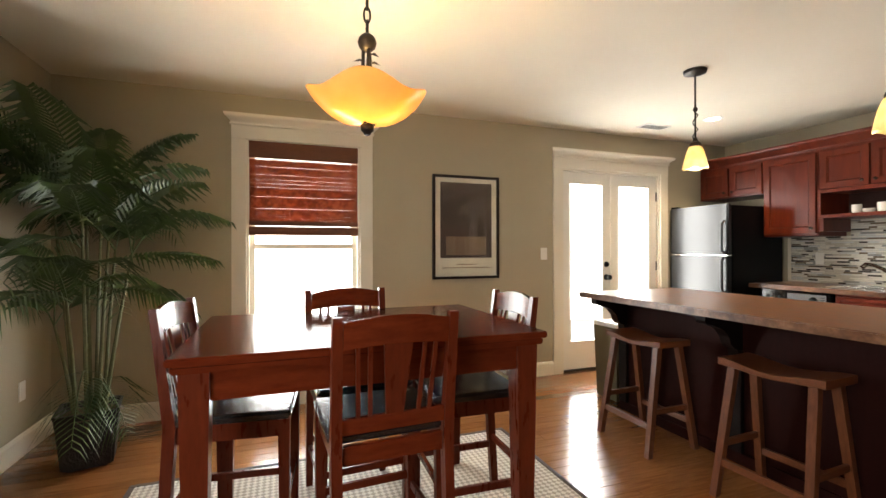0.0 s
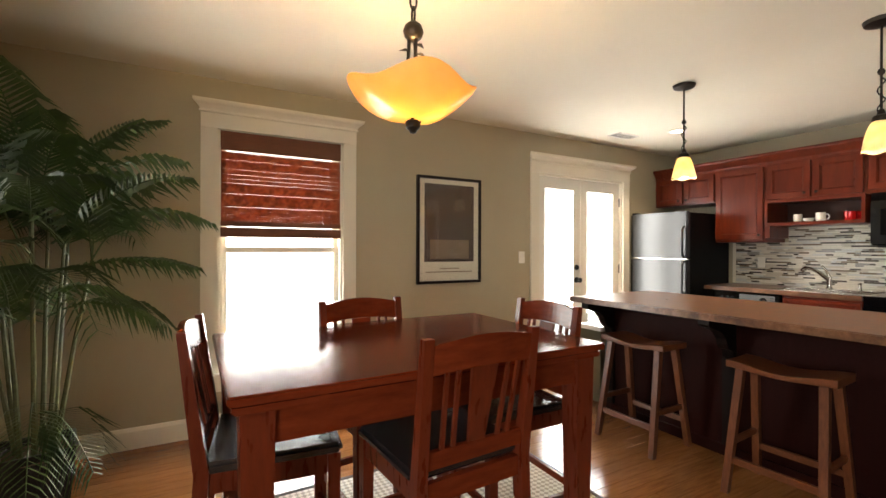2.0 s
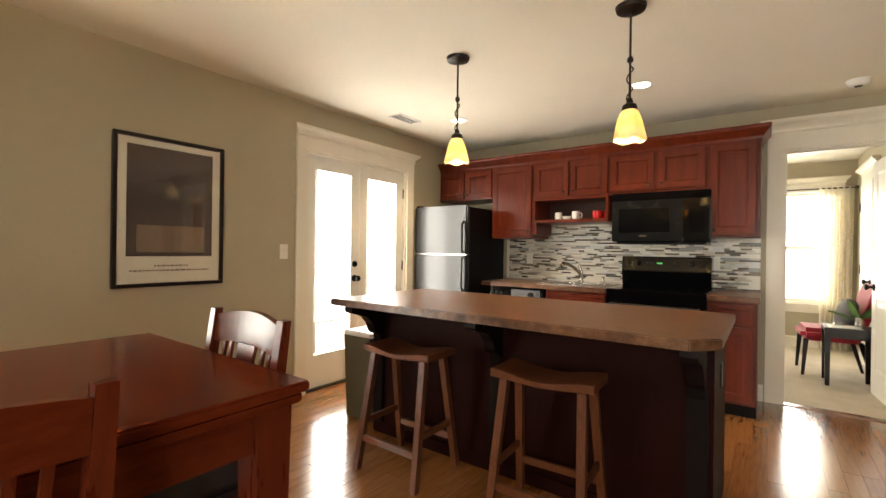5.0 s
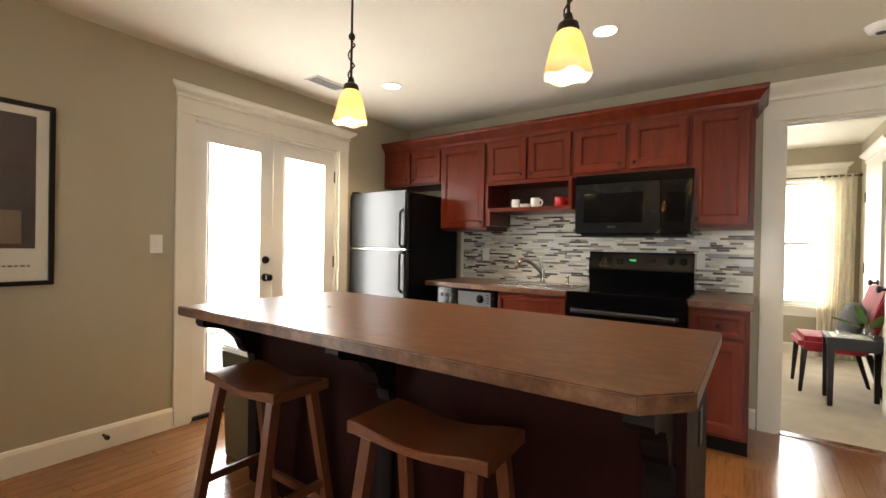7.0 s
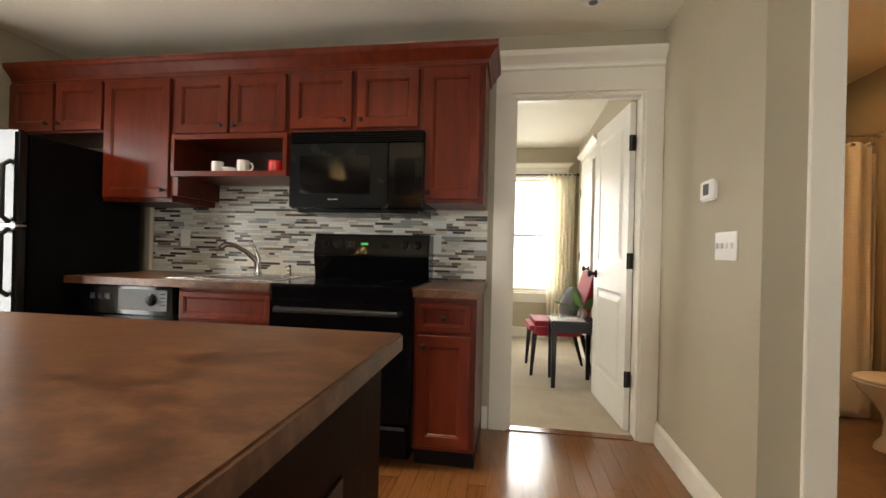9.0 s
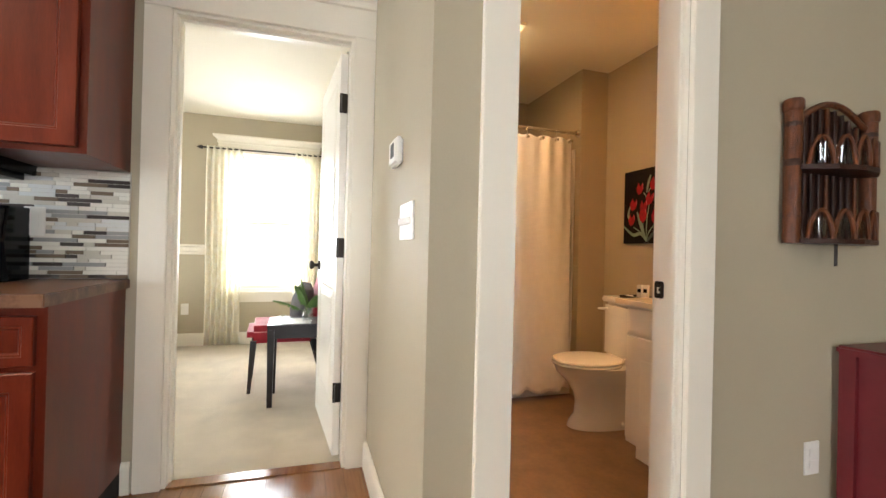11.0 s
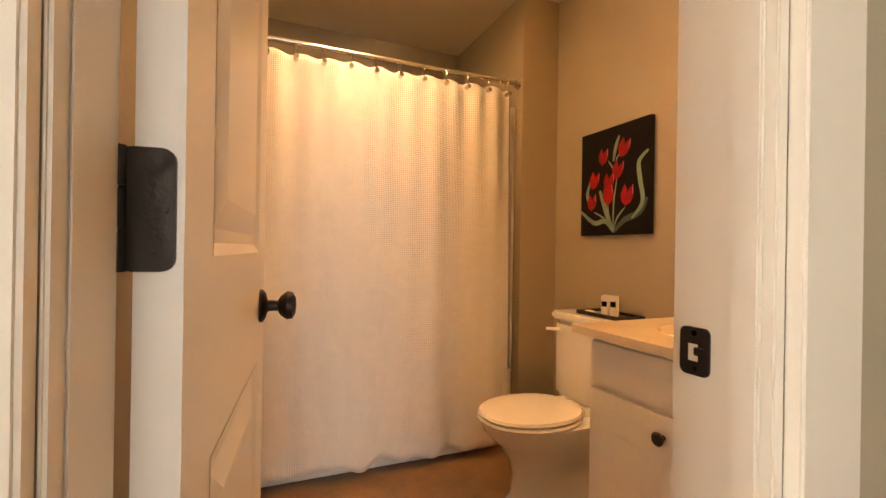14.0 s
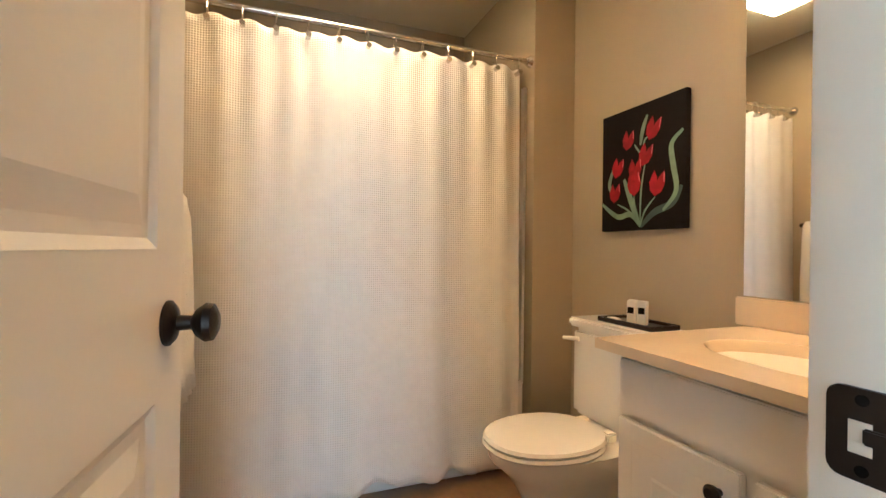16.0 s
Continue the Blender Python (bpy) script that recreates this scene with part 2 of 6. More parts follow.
GROUT = mat("grout", (0.55, 0.52, 0.45), rough=0.85, var=0.1)
TILEA, TILEB = tile_mat("mosaic_tile", False), tile_mat("mosaic_tile_joined", True)
AMBER = lit_mat("amber_glass", (1.0, 0.76, 0.44), 0.78, 0.2, 5.0, (1.0, 0.62, 0.28))
CREAMG = lit_mat("cream_art_glass", (1.0, 0.95, 0.80), 0.8, 0.2, 14.0, (1.0, 0.85, 0.52))
BAMBOO = lit_mat("bamboo_slat", (0.31, 0.098, 0.042), 0.42, 0.5, 30.0, (0.19, 0.053, 0.023), 0.02)
BAMBOOD = mat("bamboo_valance", (0.16, 0.055, 0.024), rough=0.6, var=0.3, scale=10, grain=(2, 20, 60), bump=0.4, bscale=60)
SHEER = lit_mat("ivory_sheer_cloth", (0.97, 0.95, 0.87), 0.5, 0.6, 20.0, (0.93, 0.88, 0.74), gloss=0.01)
WAFFLE = lit_mat("white_waffle_cloth", (0.90, 0.87, 0.82), 0.10, 0.7, 20.0, (0.87, 0.84, 0.79), gloss=0.01)
TOWEL = mat("white_towel", (0.80, 0.77, 0.70), rough=0.95, var=0.05, bump=0.6, bscale=200, sheen=0.3)
MARBLE = mat("cream_cultured_marble", (0.74, 0.62, 0.46), rough=0.15, var=0.06, scale=4, bump=0.0, coat=0.3)
BULB = mat("glowing_lens", (0.9, 0.85, 0.7), emit=((1, 0.85, 0.6), 12))
BLAMP = mat("glowing_bath_diffuser", (0.9, 0.85, 0.7), emit=((1, 0.78, 0.48), 9))
LCD = mat("green_display", (0.02, 0.1, 0.03), emit=((0.1, 1, 0.25), 0.5))
MIRROR = mat("mirror_silver", (0.9, 0.9, 0.88), rough=0.02, metal=1.0, var=0.01, bump=0.0)
MIRROR.node_tree.nodes["Map Range"].inputs["To Max"].default_value = 0.02
PANE = glass_mat("window_glass")
CLEAR = glass_mat("clear_glass", (0.94, 0.96, 0.96), 0.12)
PICG = glass_mat("picture_glass", gloss=0.045)
BIN = mat("olive_bin", (0.10, 0.085, 0.045), rough=0.45, var=0.15)
WICKD = mat("dark_stained_slats", (0.035, 0.013, 0.008), rough=0.3, var=0.5, scale=14, grain=(6, 6, 1), bump=0.3, spec=0.25)
WICK = mat("red_brown_willow", (0.105, 0.029, 0.008), rough=0.38, coat=0.08, spec=0.3, var=0.6, scale=12, grain=(6, 6, 2), bump=0.4)
BEDM = mat("dark_bed_metal", (0.03, 0.02, 0.016), rough=0.4, var=0.3, metal=0.3)
GREYC = mat("grey_cushion", (0.10, 0.10, 0.105), rough=0.8, var=0.3, scale=20, bump=0.4, bscale=200)
FERN = mat("fern_leaf", (0.10, 0.20, 0.05), rough=0.5, var=0.4)
PHOTO = mat("grey_photo", (0.15, 0.16, 0.17), rough=0.4, var=0.8, scale=6)
BACK = mat("bright_overcast_haze", (0.8, 0.8, 0.8), emit=((0.95, 0.98, 1.0), 4.5), bump=0)

# ---- mesh helpers ----


def box(bm, x0, x1, y0, y1, z0, z1, bev=0.0, m=None):
    c = Matrix.Translation(((x0 + x1) / 2, (y0 + y1) / 2, (z0 + z1) / 2)) @ Matrix.Diagonal((abs(x1 - x0), abs(y1 - y0), abs(z1 - z0), 1))
    g = bmesh.ops.create_cube(bm, size=1, matrix=(m @ c) if m else c)
    if bev:
        es = list({e for v in g["verts"] for e in v.link_edges})
        bmesh.ops.bevel(bm, geom=es, offset=bev, segments=2, affect="EDGES", clamp_overlap=True)
    return bm


def B(*a, **k):
    return box(bmesh.new(), *a, **k)


def rod(bm, p, q, r0, r1=None, seg=12, square=False):
    p, q = Vector(p), Vector(q)
    d = q - p
    m = Matrix.Translation((p + q) / 2) @ d.to_track_quat("Z", "Y").to_matrix().to_4x4()
    if square:
        m = m @ pose(0, 0, 0, 0, 0, 45)
    bmesh.ops.create_cone(bm, cap_ends=True, segments=4 if square else seg, radius1=r0, radius2=r0 if r1 is None else r1, depth=d.length, matrix=m)
    return bm


def beam(bm, p, q, w, d, w2=None, d2=None):
    """A straight stick of w x d section (x, y) from p to q, which runs mostly upright."""
    w2, d2 = w2 or w, d2 or d
    vs = []
    for (x, y, z), a, b in ((p, w, d), (q, w2, d2)):
        vs.append([bm.verts.new((x + sx * a / 2, y + sy * b / 2, z)) for sx, sy in ((-1, -1), (1, -1), (1, 1), (-1, 1))])
    a, b = vs
    bm.faces.new(a[::-1]), bm.faces.new(b)
    for i in range(4):
        bm.faces.new((a[i], a[(i + 1) % 4], b[(i + 1) % 4], b[i]))
    return bm


def tube(bm, pts, r, seg=8):
    pts = [Vector(p) for p in pts]
    rings = []
    for i, p in enumerate(pts):
        d = (pts[min(i + 1, len(pts) - 1)] - pts[max(i - 1, 0)]).normalized()
        u = d.orthogonal().normalized() if i == 0 else (u - d * u.dot(d)).normalized()
        v = d.cross(u)
        rr = r[i] if isinstance(r, (list, tuple)) else r
        rings.append([bm.verts.new(p + rr * (math.cos(2 * math.pi * k / seg) * u + math.sin(2 * math.pi * k / seg) * v)) for k in range(seg)])
    for a, b in zip(rings, rings[1:]):
        for k in range(seg):
            bm.faces.new((a[k], a[(k + 1) % seg], b[(k + 1) % seg], b[k]))
    bm.faces.new(rings[0][::-1]), bm.faces.new(rings[-1])
    return bm


def lathe(bm, prof, seg=24, at=(0, 0, 0), wave=None, sx=1.0, sy=1.0):
    rings = []
    for r, z in prof:
        ring = []
        for k in range(seg):
            a = 2 * math.pi * k / seg
            rr, zz = (wave(r, z, a) if wave else (r, z))
            ring.append(bm.verts.new((at[0] + sx * rr * math.cos(a), at[1] + sy * rr * math.sin(a), at[2] + zz)))
        rings.append(ring)
    for a, b in zip(rings, rings[1:]):
        for k in range(seg):
            bm.faces.new((a[k], a[(k + 1) % seg], b[(k + 1) % seg], b[k]))
    return bm


def sweep(bm, prof, a, b, out, up=(0, 0, 1)):
    """A moulding: the profile of (out, up) pairs drawn from a to b, closed at both ends."""
    a, b, out, up = Vector(a), Vector(b), Vector(out), Vector(up)
    ra = [bm.verts.new(a + out * u + up * v) for u, v in prof]
    rb = [bm.verts.new(b + out * u + up * v) for u, v in prof]
    n = len(prof)
    for i in range(n):
        bm.faces.new((ra[i], ra[(i + 1) % n], rb[(i + 1) % n], rb[i]))
    bm.faces.new(ra[::-1]), bm.faces.new(rb)
    return bm


def prism(bm, outline, axis, lo, hi):
    """An outline of (u, v) pairs pulled along an axis from lo to hi: axis x gives (y, z), y gives (x, z), z gives (x, y)."""
    def at(u, v, w):
        return {"x": (w, u, v), "y": (u, w, v), "z": (u, v, w)}[axis]
    a = [bm.verts.new(at(u, v, lo)) for u, v in outline]
    b = [bm.verts.new(at(u, v, hi)) for u, v in outline]
    n = len(outline)
    for i in range(n):
        bm.faces.new((a[i], a[(i + 1) % n], b[(i + 1) % n], b[i]))
    bm.faces.new(a[::-1]), bm.faces.new(b)
    return bm


def solid(name, bm, material, smooth=False):
    bmesh.ops.recalc_face_normals(bm, faces=bm.faces)
    me = bpy.data.meshes.new(name)
    bm.to_mesh(me)
    bm.free()
    me.materials.append(material)
    if smooth:
        me.shade_smooth()
        me.set_sharp_from_angle(angle=radians(40))
    return me


def part(name, bm, material, parent, label="", smooth=False, m=None):
    ob = new(name, solid(name, bm, material, smooth))
    ob.parent = parent
    if m:
        ob.matrix_basis = m
    return tagged(ob, label=label)


def thing(name, at, label, category, group="", rz=0.0):
    ob = new(name)
    ob.empty_display_size = 0.1
    ob.matrix_basis = pose(*at, 0, 0, rz)
    return tagged(ob, label, category, group)


def setting(name, bm, material, label="", smooth=False):
    return tagged(new(name, solid(name, bm, material, smooth)), label, "", "", "structure")

# ---- structure ----


def wall(name, axis, lo, hi, a0, a1, holes=(), z1=CEIL, label="wall in matt olive-taupe paint", material=None):
    """A wall whose thickness runs lo..hi along the axis, and its length a0..a1; holes are (from, to, bottom, top)."""
    bm = bmesh.new()

    def put(u0, u1, z0, zz):
        if u1 - u0 < 1e-4 or zz - z0 < 1e-4:
            return
        box(bm, lo, hi, u0, u1, z0, zz) if axis == "x" else box(bm, u0, u1, lo, hi, z0, zz)
    at = a0
    for h0, h1, b, t in sorted(holes):
        put(at, h0, 0, z1)
        put(h0, h1, 0, b)
        put(h0, h1, t, z1)
        at = h1
    put(at, a1, 0, z1)
    return setting(name, bm, material or PAINT, label)


WIN = (-0.095, 0.785, 0.42, 2.105)
FD = (2.80, 4.07, 0.0, 2.06)
BDO = (0.12, 0.90, 0.0, 2.09)
BAO = (-0.82, -0.22, 0.0, 2.06)
BW = (0.30, 1.14, 0.58, 2.08)
wall("wall_north", "y", WN, WN + 0.14, XW - 0.12, 5.19, [WIN, FD])
wall("wall_west", "x", XW - 0.12, XW, YS, WN, [(-0.7, 1.0, 0.65, 2.15)])
wall("wall_east", "x", XE, XE + 0.12, YT - 0.12, WN, [BDO])
wall("wall_hall", "y", YT - 0.12, YT, XB, XE)
wall("wall_bath_front", "x", XB, XB + 0.115, YS, YT - 0.12, [BAO])
wall("wall_south", "y", YS - 0.12, YS, XW - 0.12, XB + 0.115)
# Bathroom walls and pier take the wall paint with dimness put into its colour
wall("wall_bath_south", "y", -1.97, -1.85, XB + 0.115, 5.73, label="bathroom wall in the taupe wall paint, darkened to render dimmer", material=PAINT_DIM)
setting("wall_bath_pier", B(5.73, 6.58, -1.97, -1.62, 0, CEIL), PAINT_DIM, "painted pier at the end of the bathtub")
wall("wall_bath_back", "x", 6.58, 6.70, -1.97, YT - 0.12, label="bathroom wall in the taupe wall paint, darkened to render dimmer", material=PAINT_DIM)
wall("wall_bath_north", "y", YT - 0.12, YT + 0.06, XE + 0.12, 8.1)
wall("wall_bedroom_far", "x", 8.1, 8.24, YT - 0.12, 4.3, [BW])
wall("wall_bedroom_north", "y", 4.2, 4.32, 5.19, 8.1, [(6.0, 7.2, 0.6, 2.1)])
# Thin sheet that gives the hall wall's bathroom side the darkened paint
setting("wall_bath_north_dim_sheet", B(XB + 0.119, 6.58, YT - 0.124, YT - 0.12, 0.003, CEIL), PAINT_DIM, "bathroom wall in the taupe wall paint, darkened to render dimmer")
setting("ceiling", B(XW - 0.12, 8.3, YS - 0.12, 4.4, CEIL, CEIL + 0.12), CEILP, "flat ceiling in matt warm white paint")
setting("floor_bedroom", B(XE + 0.06, 8.3, YT - 0.1, 4.35, -0.1, 0.004), CARPET, "beige cut-pile bedroom carpet")
setting("floor_bath", B(XB + 0.06, 6.7, -1.97, YT - 0.1, -0.1, 0.003), VINYL, "mottled brown vinyl bathroom floor")
setting("floor", box(B(XW - 0.12, XB + 0.06, YS - 0.12, YT - 0.1, -0.12, -0.012), XW - 0.12, XE + 0.06, YT - 0.1, WN + 0.14, -0.12, -0.012), OAK, "honey-red oak subfloor")
setting("ground", B(-60, 60, -60, 60, -0.6, -0.45), mat("pale_ground", (0.35, 0.35, 0.33), rough=0.9))
for nm, b in (("backdrop_north", (-6, 14, 9.0, 9.05, -0.4, 7)), ("backdrop_east", (13.0, 13.05, -6, 9, -0.4, 7)), ("backdrop_west", (-6.05, -6.0, -9, 9, -0.4, 7))):
    setting(nm, B(*b), BACK, "bright overcast haze outside")

# baseboards
BASEP = [(0, 0), (0.016, 0), (0.016, 0.112), (0.010, 0.128), (0.004, 0.135), (0, 0.135)]


def baseboard(a, b, out):
    setting("baseboard", sweep(bmesh.new(), BASEP, a, b, out), TRIM, "cream painted baseboard")


baseboard((XW, WN, 0), (2.70, WN, 0), (0, -1, 0))
baseboard((4.18, WN, 0), (4.24, WN, 0), (0, -1, 0))
baseboard((XW, YS, 0), (XW, WN - 0.017, 0), (1, 0, 0))
baseboard((XE, 1.015, 0), (XE, 1.05, 0), (-1, 0, 0))
baseboard((XB, YT, 0), (XE - 0.02, YT, 0), (0, 1, 0))
baseboard((XB, YT, 0), (XB, -0.10, 0), (-1, 0, 0))
baseboard((XB, -0.935, 0), (XB, YS, 0), (-1, 0, 0))
baseboard((8.1, 0.09, 0), (8.1, 4.2, 0), (-1, 0, 0))
baseboard((5.2, YT + 0.06, 0), (6.3, YT + 0.06, 0), (0, 1, 0))
baseboard((5.0, -1.85, 0), (5.73, -1.85, 0), (0, 1, 0))
# ceiling-height rail of the bedroom wall
setting("trim_chair_rail", sweep(bmesh.new(), [(0, 0), (0.02, 0), (0.02, 0.03), (0.03, 0.035), (0.03, 0.075), (0.06, 0.085), (0.06, 0.105), (0, 0.105)],
        (8.1, 1.22, 0.965), (8.1, 4.2, 0.965), (-1, 0, 0)), TRIM, "cream chair rail with a narrow ledge")

CAPP = [(0, 0), (0.022, 0), (0.022, 0.118), (0.034, 0.122), (0.034, 0.134), (0.026, 0.138), (0.030, 0.150), (0.048, 0.172), (0.066, 0.186), (0.072, 0.20), (0.072, 0.215), (0, 0.215)]


def casing(axis, face, out, h0, h1, bottom, top, side=0.105, thick=0.02, cap=0.185, ears=0.0, right_ear=True):
    """Flat side casings, a frieze and a crown cap round an opening, on a wall face; out is +1 or -1 along the axis."""
    def bx(u0, u1, z0, z1, t):
        lo, hi = sorted((face, face + out * t))
        return B(lo, hi, u0, u1, z0, z1, bev=0.003) if axis == "x" else B(u0, u1, lo, hi, z0, z1, bev=0.003)
    for u0, u1 in ((h0 - side, h0), (h1, h1 + side)):
        setting("trim_casing", bx(u0, u1, bottom, top, thick), TRIM, "flat cream door or window casing")
    k = cap / 0.215
    prof = [(u, v * k) for u, v in CAPP]
    bm = bmesh.new()
    o = Vector((out, 0, 0)) if axis == "x" else Vector((0, out, 0))
    al = Vector((0, 1, 0)) if axis == "x" else Vector((1, 0, 0))
    base = (Vector((face, 0, top)) if axis == "x" else Vector((0, face, top)))
    n = len(prof)
    e1 = 1.0 if right_ear else 0.0
    ra = [bm.verts.new(base + al * (h0 - side - max(0, u - 0.022) * (1.0 if ears >= 0 else 0.0)) + o * u + Vector((0, 0, v))) for u, v in prof]
    rb = [bm.verts.new(base + al * (h1 + side + max(0, u - 0.022) * e1) + o * u + Vector((0, 0, v))) for u, v in prof]
    for i in range(n):
        bm.faces.new((ra[i], ra[(i + 1) % n], rb[(i + 1) % n], rb[i]))
    bm.faces.new(ra[::-1]), bm.faces.new(rb)
    setting("trim_cap", bm, TRIM, "cream crown cap over the opening")


casing("y", WN, -1, WIN[0], WIN[1], 0.42, 2.105)
setting("trim_sill", B(WIN[0] - 0.13, WIN[1] + 0.13, WN - 0.05, WN, 0.39, 0.42, bev=0.004), TRIM, "cream window stool")
setting("trim_apron", B(WIN[0] - 0.105, WIN[1] + 0.105, WN - 0.02, WN, 0.29, 0.388, bev=0.003), TRIM, "cream window apron")
casing("y", WN, -1, FD[0], FD[1], 0, 2.06)
casing("x", XE, -1, BDO[0], BDO[1], 0, 2.09, cap=0.245, ears=-1)
casing("x", XB, -1, BAO[0], BAO[1], 0, 2.06)
casing("x", 8.1, -1, BW[0], BW[1], 0.58, 2.06, side=0.10)
setting("trim_sill", B(8.05, 8.1, BW[0] - 0.12, BW[1] + 0.12, 0.55, 0.58, bev=0.004), TRIM, "cream bedroom window stool")
setting("trim_apron", B(8.08, 8.1, BW[0] - 0.1, BW[1] + 0.1, 0.46, 0.548, bev=0.003), TRIM, "cream bedroom window apron")
# jamb linings
for nm, b in (("jamb", (XE - 0.002, XE + 0.122, BDO[0] - 0.001, BDO[0] + 0.016, 0, 2.075)), ("jamb", (XE - 0.002, XE + 0.122, BDO[1] - 0.016, BDO[1] + 0.001, 0, 2.075)),
              ("jamb", (XE - 0.002, XE + 0.122, BDO[0] - 0.001, BDO[1] + 0.001, 2.075, 2.091)),
              ("jamb", (XB - 0.002, XB + 0.117, BAO[0] - 0.001, BAO[0] + 0.016, 0, 2.044)), ("jamb", (XB - 0.002, XB + 0.117, BAO[1] - 0.004, BAO[1] + 0.001, 0, 2.044)),
              ("jamb", (XB - 0.002, XB + 0.117, BAO[0] - 0.001, BAO[1] + 0.001, 2.044, 2.061)),
              ("stop", (XB + 0.01, XB + 0.04, BAO[0] + 0.016, BAO[0] + 0.024, 0, 2.04)), ("stop", (XB + 0.02, XB + 0.06, BAO[1] - 0.006, BAO[1] - 0.0035, 0, 2.04)),
              ("stop", (XE + 0.04, XE + 0.08, BDO[1] - 0.028, BDO[1] - 0.016, 0, 2.075)), ("stop", (XE + 0.04, XE + 0.08, BDO[0] + 0.016, BDO[1] - 0.028, 2.061, 2.075))):
    setting("trim_" + nm, B(*b, bev=0.002), TRIM, "cream painted door jamb")
setting("trim_threshold", B(XE - 0.01, XE + 0.06, BDO[0] + 0.02, BDO[1] - 0.02, 0.0, 0.007), OAK)
setting("trim_threshold", B(XB + 0.03, XB + 0.07, BAO[0] + 0.02, BAO[1] - 0.02, 0.0, 0.007), CHROME)


def window_unit(name, axis, face, a0, a1, z0, z1, rail):
    """A double-hung window in its opening, white sashes, one pane each."""
    w = setting(name, B(a0, a1, face, face + 0.11, z0 - 0.0, z0 + 0.02) if axis == "y" else B(face, face + 0.11, a0, a1, z0, z0 + 0.02), TRIM, "white double-hung window, blown out by daylight")

    def bx(u0, u1, d0, d1, zz0, zz1, bev=0.003):
        return B(u0, u1, face + d0, face + d1, zz0, zz1, bev=bev) if axis == "y" else B(face + d0, face + d1, u0, u1, zz0, zz1, bev=bev)
    for u0, u1 in ((a0, a0 + 0.02), (a1 - 0.02, a1)):
        part("window_frame", bx(u0, u1, 0, 0.11, z0 + 0.02, z1), TRIM, w)
    part("window_frame", bx(a0 + 0.02, a1 - 0.02, 0, 0.11, z1 - 0.02, z1), TRIM, w)
    for d, s0, s1 in ((0.04, z0 + 0.02, rail + 0.02), (0.075, rail - 0.02, z1 - 0.02)):
        for u0, u1 in ((a0 + 0.02, a0 + 0.06), (a1 - 0.06, a1 - 0.02)):
            part("sash_stile", bx(u0, u1, d, d + 0.03, s0, s1), TRIM, w)
        part("sash_rail", bx(a0 + 0.06, a1 - 0.06, d, d + 0.03, s0, s0 + 0.04), TRIM, w)
        part("sash_rail", bx(a0 + 0.06, a1 - 0.06, d, d + 0.03, s1 - 0.04, s1), TRIM, w)
        p = part("pane", bx(a0 + 0.055, a1 - 0.055, d + 0.012, d + 0.018, s0 + 0.035, s1 - 0.035, bev=0), PANE, w)
        p.visible_shadow = False


window_unit("window_1", "y", WN, *WIN, 1.27)
window_unit("window_2", "x", 8.1, *BW, 1.32)

# ---- floor boards: a strip oak floor, boards along x ----
FLOOR = bpy.data.objects["floor"]
rng = random.Random(4)
PW = 0.085
board_mesh = {}
for k in range(18):
    L = round(0.5 + 0.1 * k, 2)
    board_mesh[L] = solid("plank", B(0, L - 0.0012, 0, PW - 0.0012, -0.012, 0.0, bev=0.0012), OAK)
rest_v, rest_f = [], []
count = 0
row = 0
y = WN
while y > YS:
    y -= PW
    x = XW
    lim = XE + 0.06 if y > YT - 0.1 else XB + 0.05
    while x < lim - 0.02:
        L = round(0.9 + 0.1 * rng.randrange(0, 13), 2)
        if lim - x < L + 0.5:
            L = lim - x
        key = round(L, 2)
        near = y > 0.15 and count < 300 and key in board_mesh
        if near:
            ob = new("plank", board_mesh[key])
            ob.parent = FLOOR
            ob.location = (x, y, 0)
            count += 1
        else:
            n0 = len(rest_v)
            rest_v += [(x, y, 0), (x + L - 0.0012, y, 0), (x + L - 0.0012, y + PW - 0.0012, 0), (x, y + PW - 0.0012, 0)]
            rest_v += [(vx, vy, -0.012) for vx, vy, vz in rest_v[n0:n0 + 4]]
            rest_f += [(n0, n0 + 1, n0 + 2, n0 + 3)] + [(n0 + i, n0 + 4 + i, n0 + 4 + (i + 1) % 4, n0 + (i + 1) % 4) for i in range(4)]
        x += L
me = bpy.data.meshes.new("planks")
me.from_pydata(rest_v, [], rest_f)
me.materials.append(OAK)
ob = new("planks", me)
ob.parent = FLOOR
tagged(ob, kind="stuff")

# ---- doors ----


def knob(parent, at, out, label="dark bronze round door knob", r=0.028):
    """A round knob on its rose, standing off along out."""
    o = Vector(out)
    q = o.to_track_quat("Z", "Y").to_matrix().to_4x4()
    bm = lathe(bmesh.new(), [(0.0, 0.0), (r * 1.15, 0.0), (r * 1.15, 0.004), (r * 0.9, 0.010), (r * 0.4, 0.014), (r * 0.36, 0.032), (r * 0.7, 0.038), (r, 0.050), (r * 0.95, 0.060), (r * 0.55, 0.066), (0.0, 0.067)], 20)
    return part("knob", bm, BRONZE, parent, label, True, Matrix.Translation(at) @ q)


def panel_face(bm, x0, x1, z0, z1, y, out):
    """A raised field with a sloped border, on a door face at y; out is +1 or -1."""
    steps = [(0.0, 0.0), (0.014, -0.007), (0.03, -0.007), (0.065, 0.001)]
    rings = [[bm.verts.new((px, y + out * (d + 0.0006), pz)) for px, pz in ((x0 + i, z0 + i), (x1 - i, z0 + i), (x1 - i, z1 - i), (x0 + i, z1 - i))] for i, d in steps]
    for a, b in zip(rings, rings[1:]):
        for k in range(4):
            bm.faces.new((a[k], a[(k + 1) % 4], b[(k + 1) % 4], b[k]))
    bm.faces.new(rings[-1])
    return bm


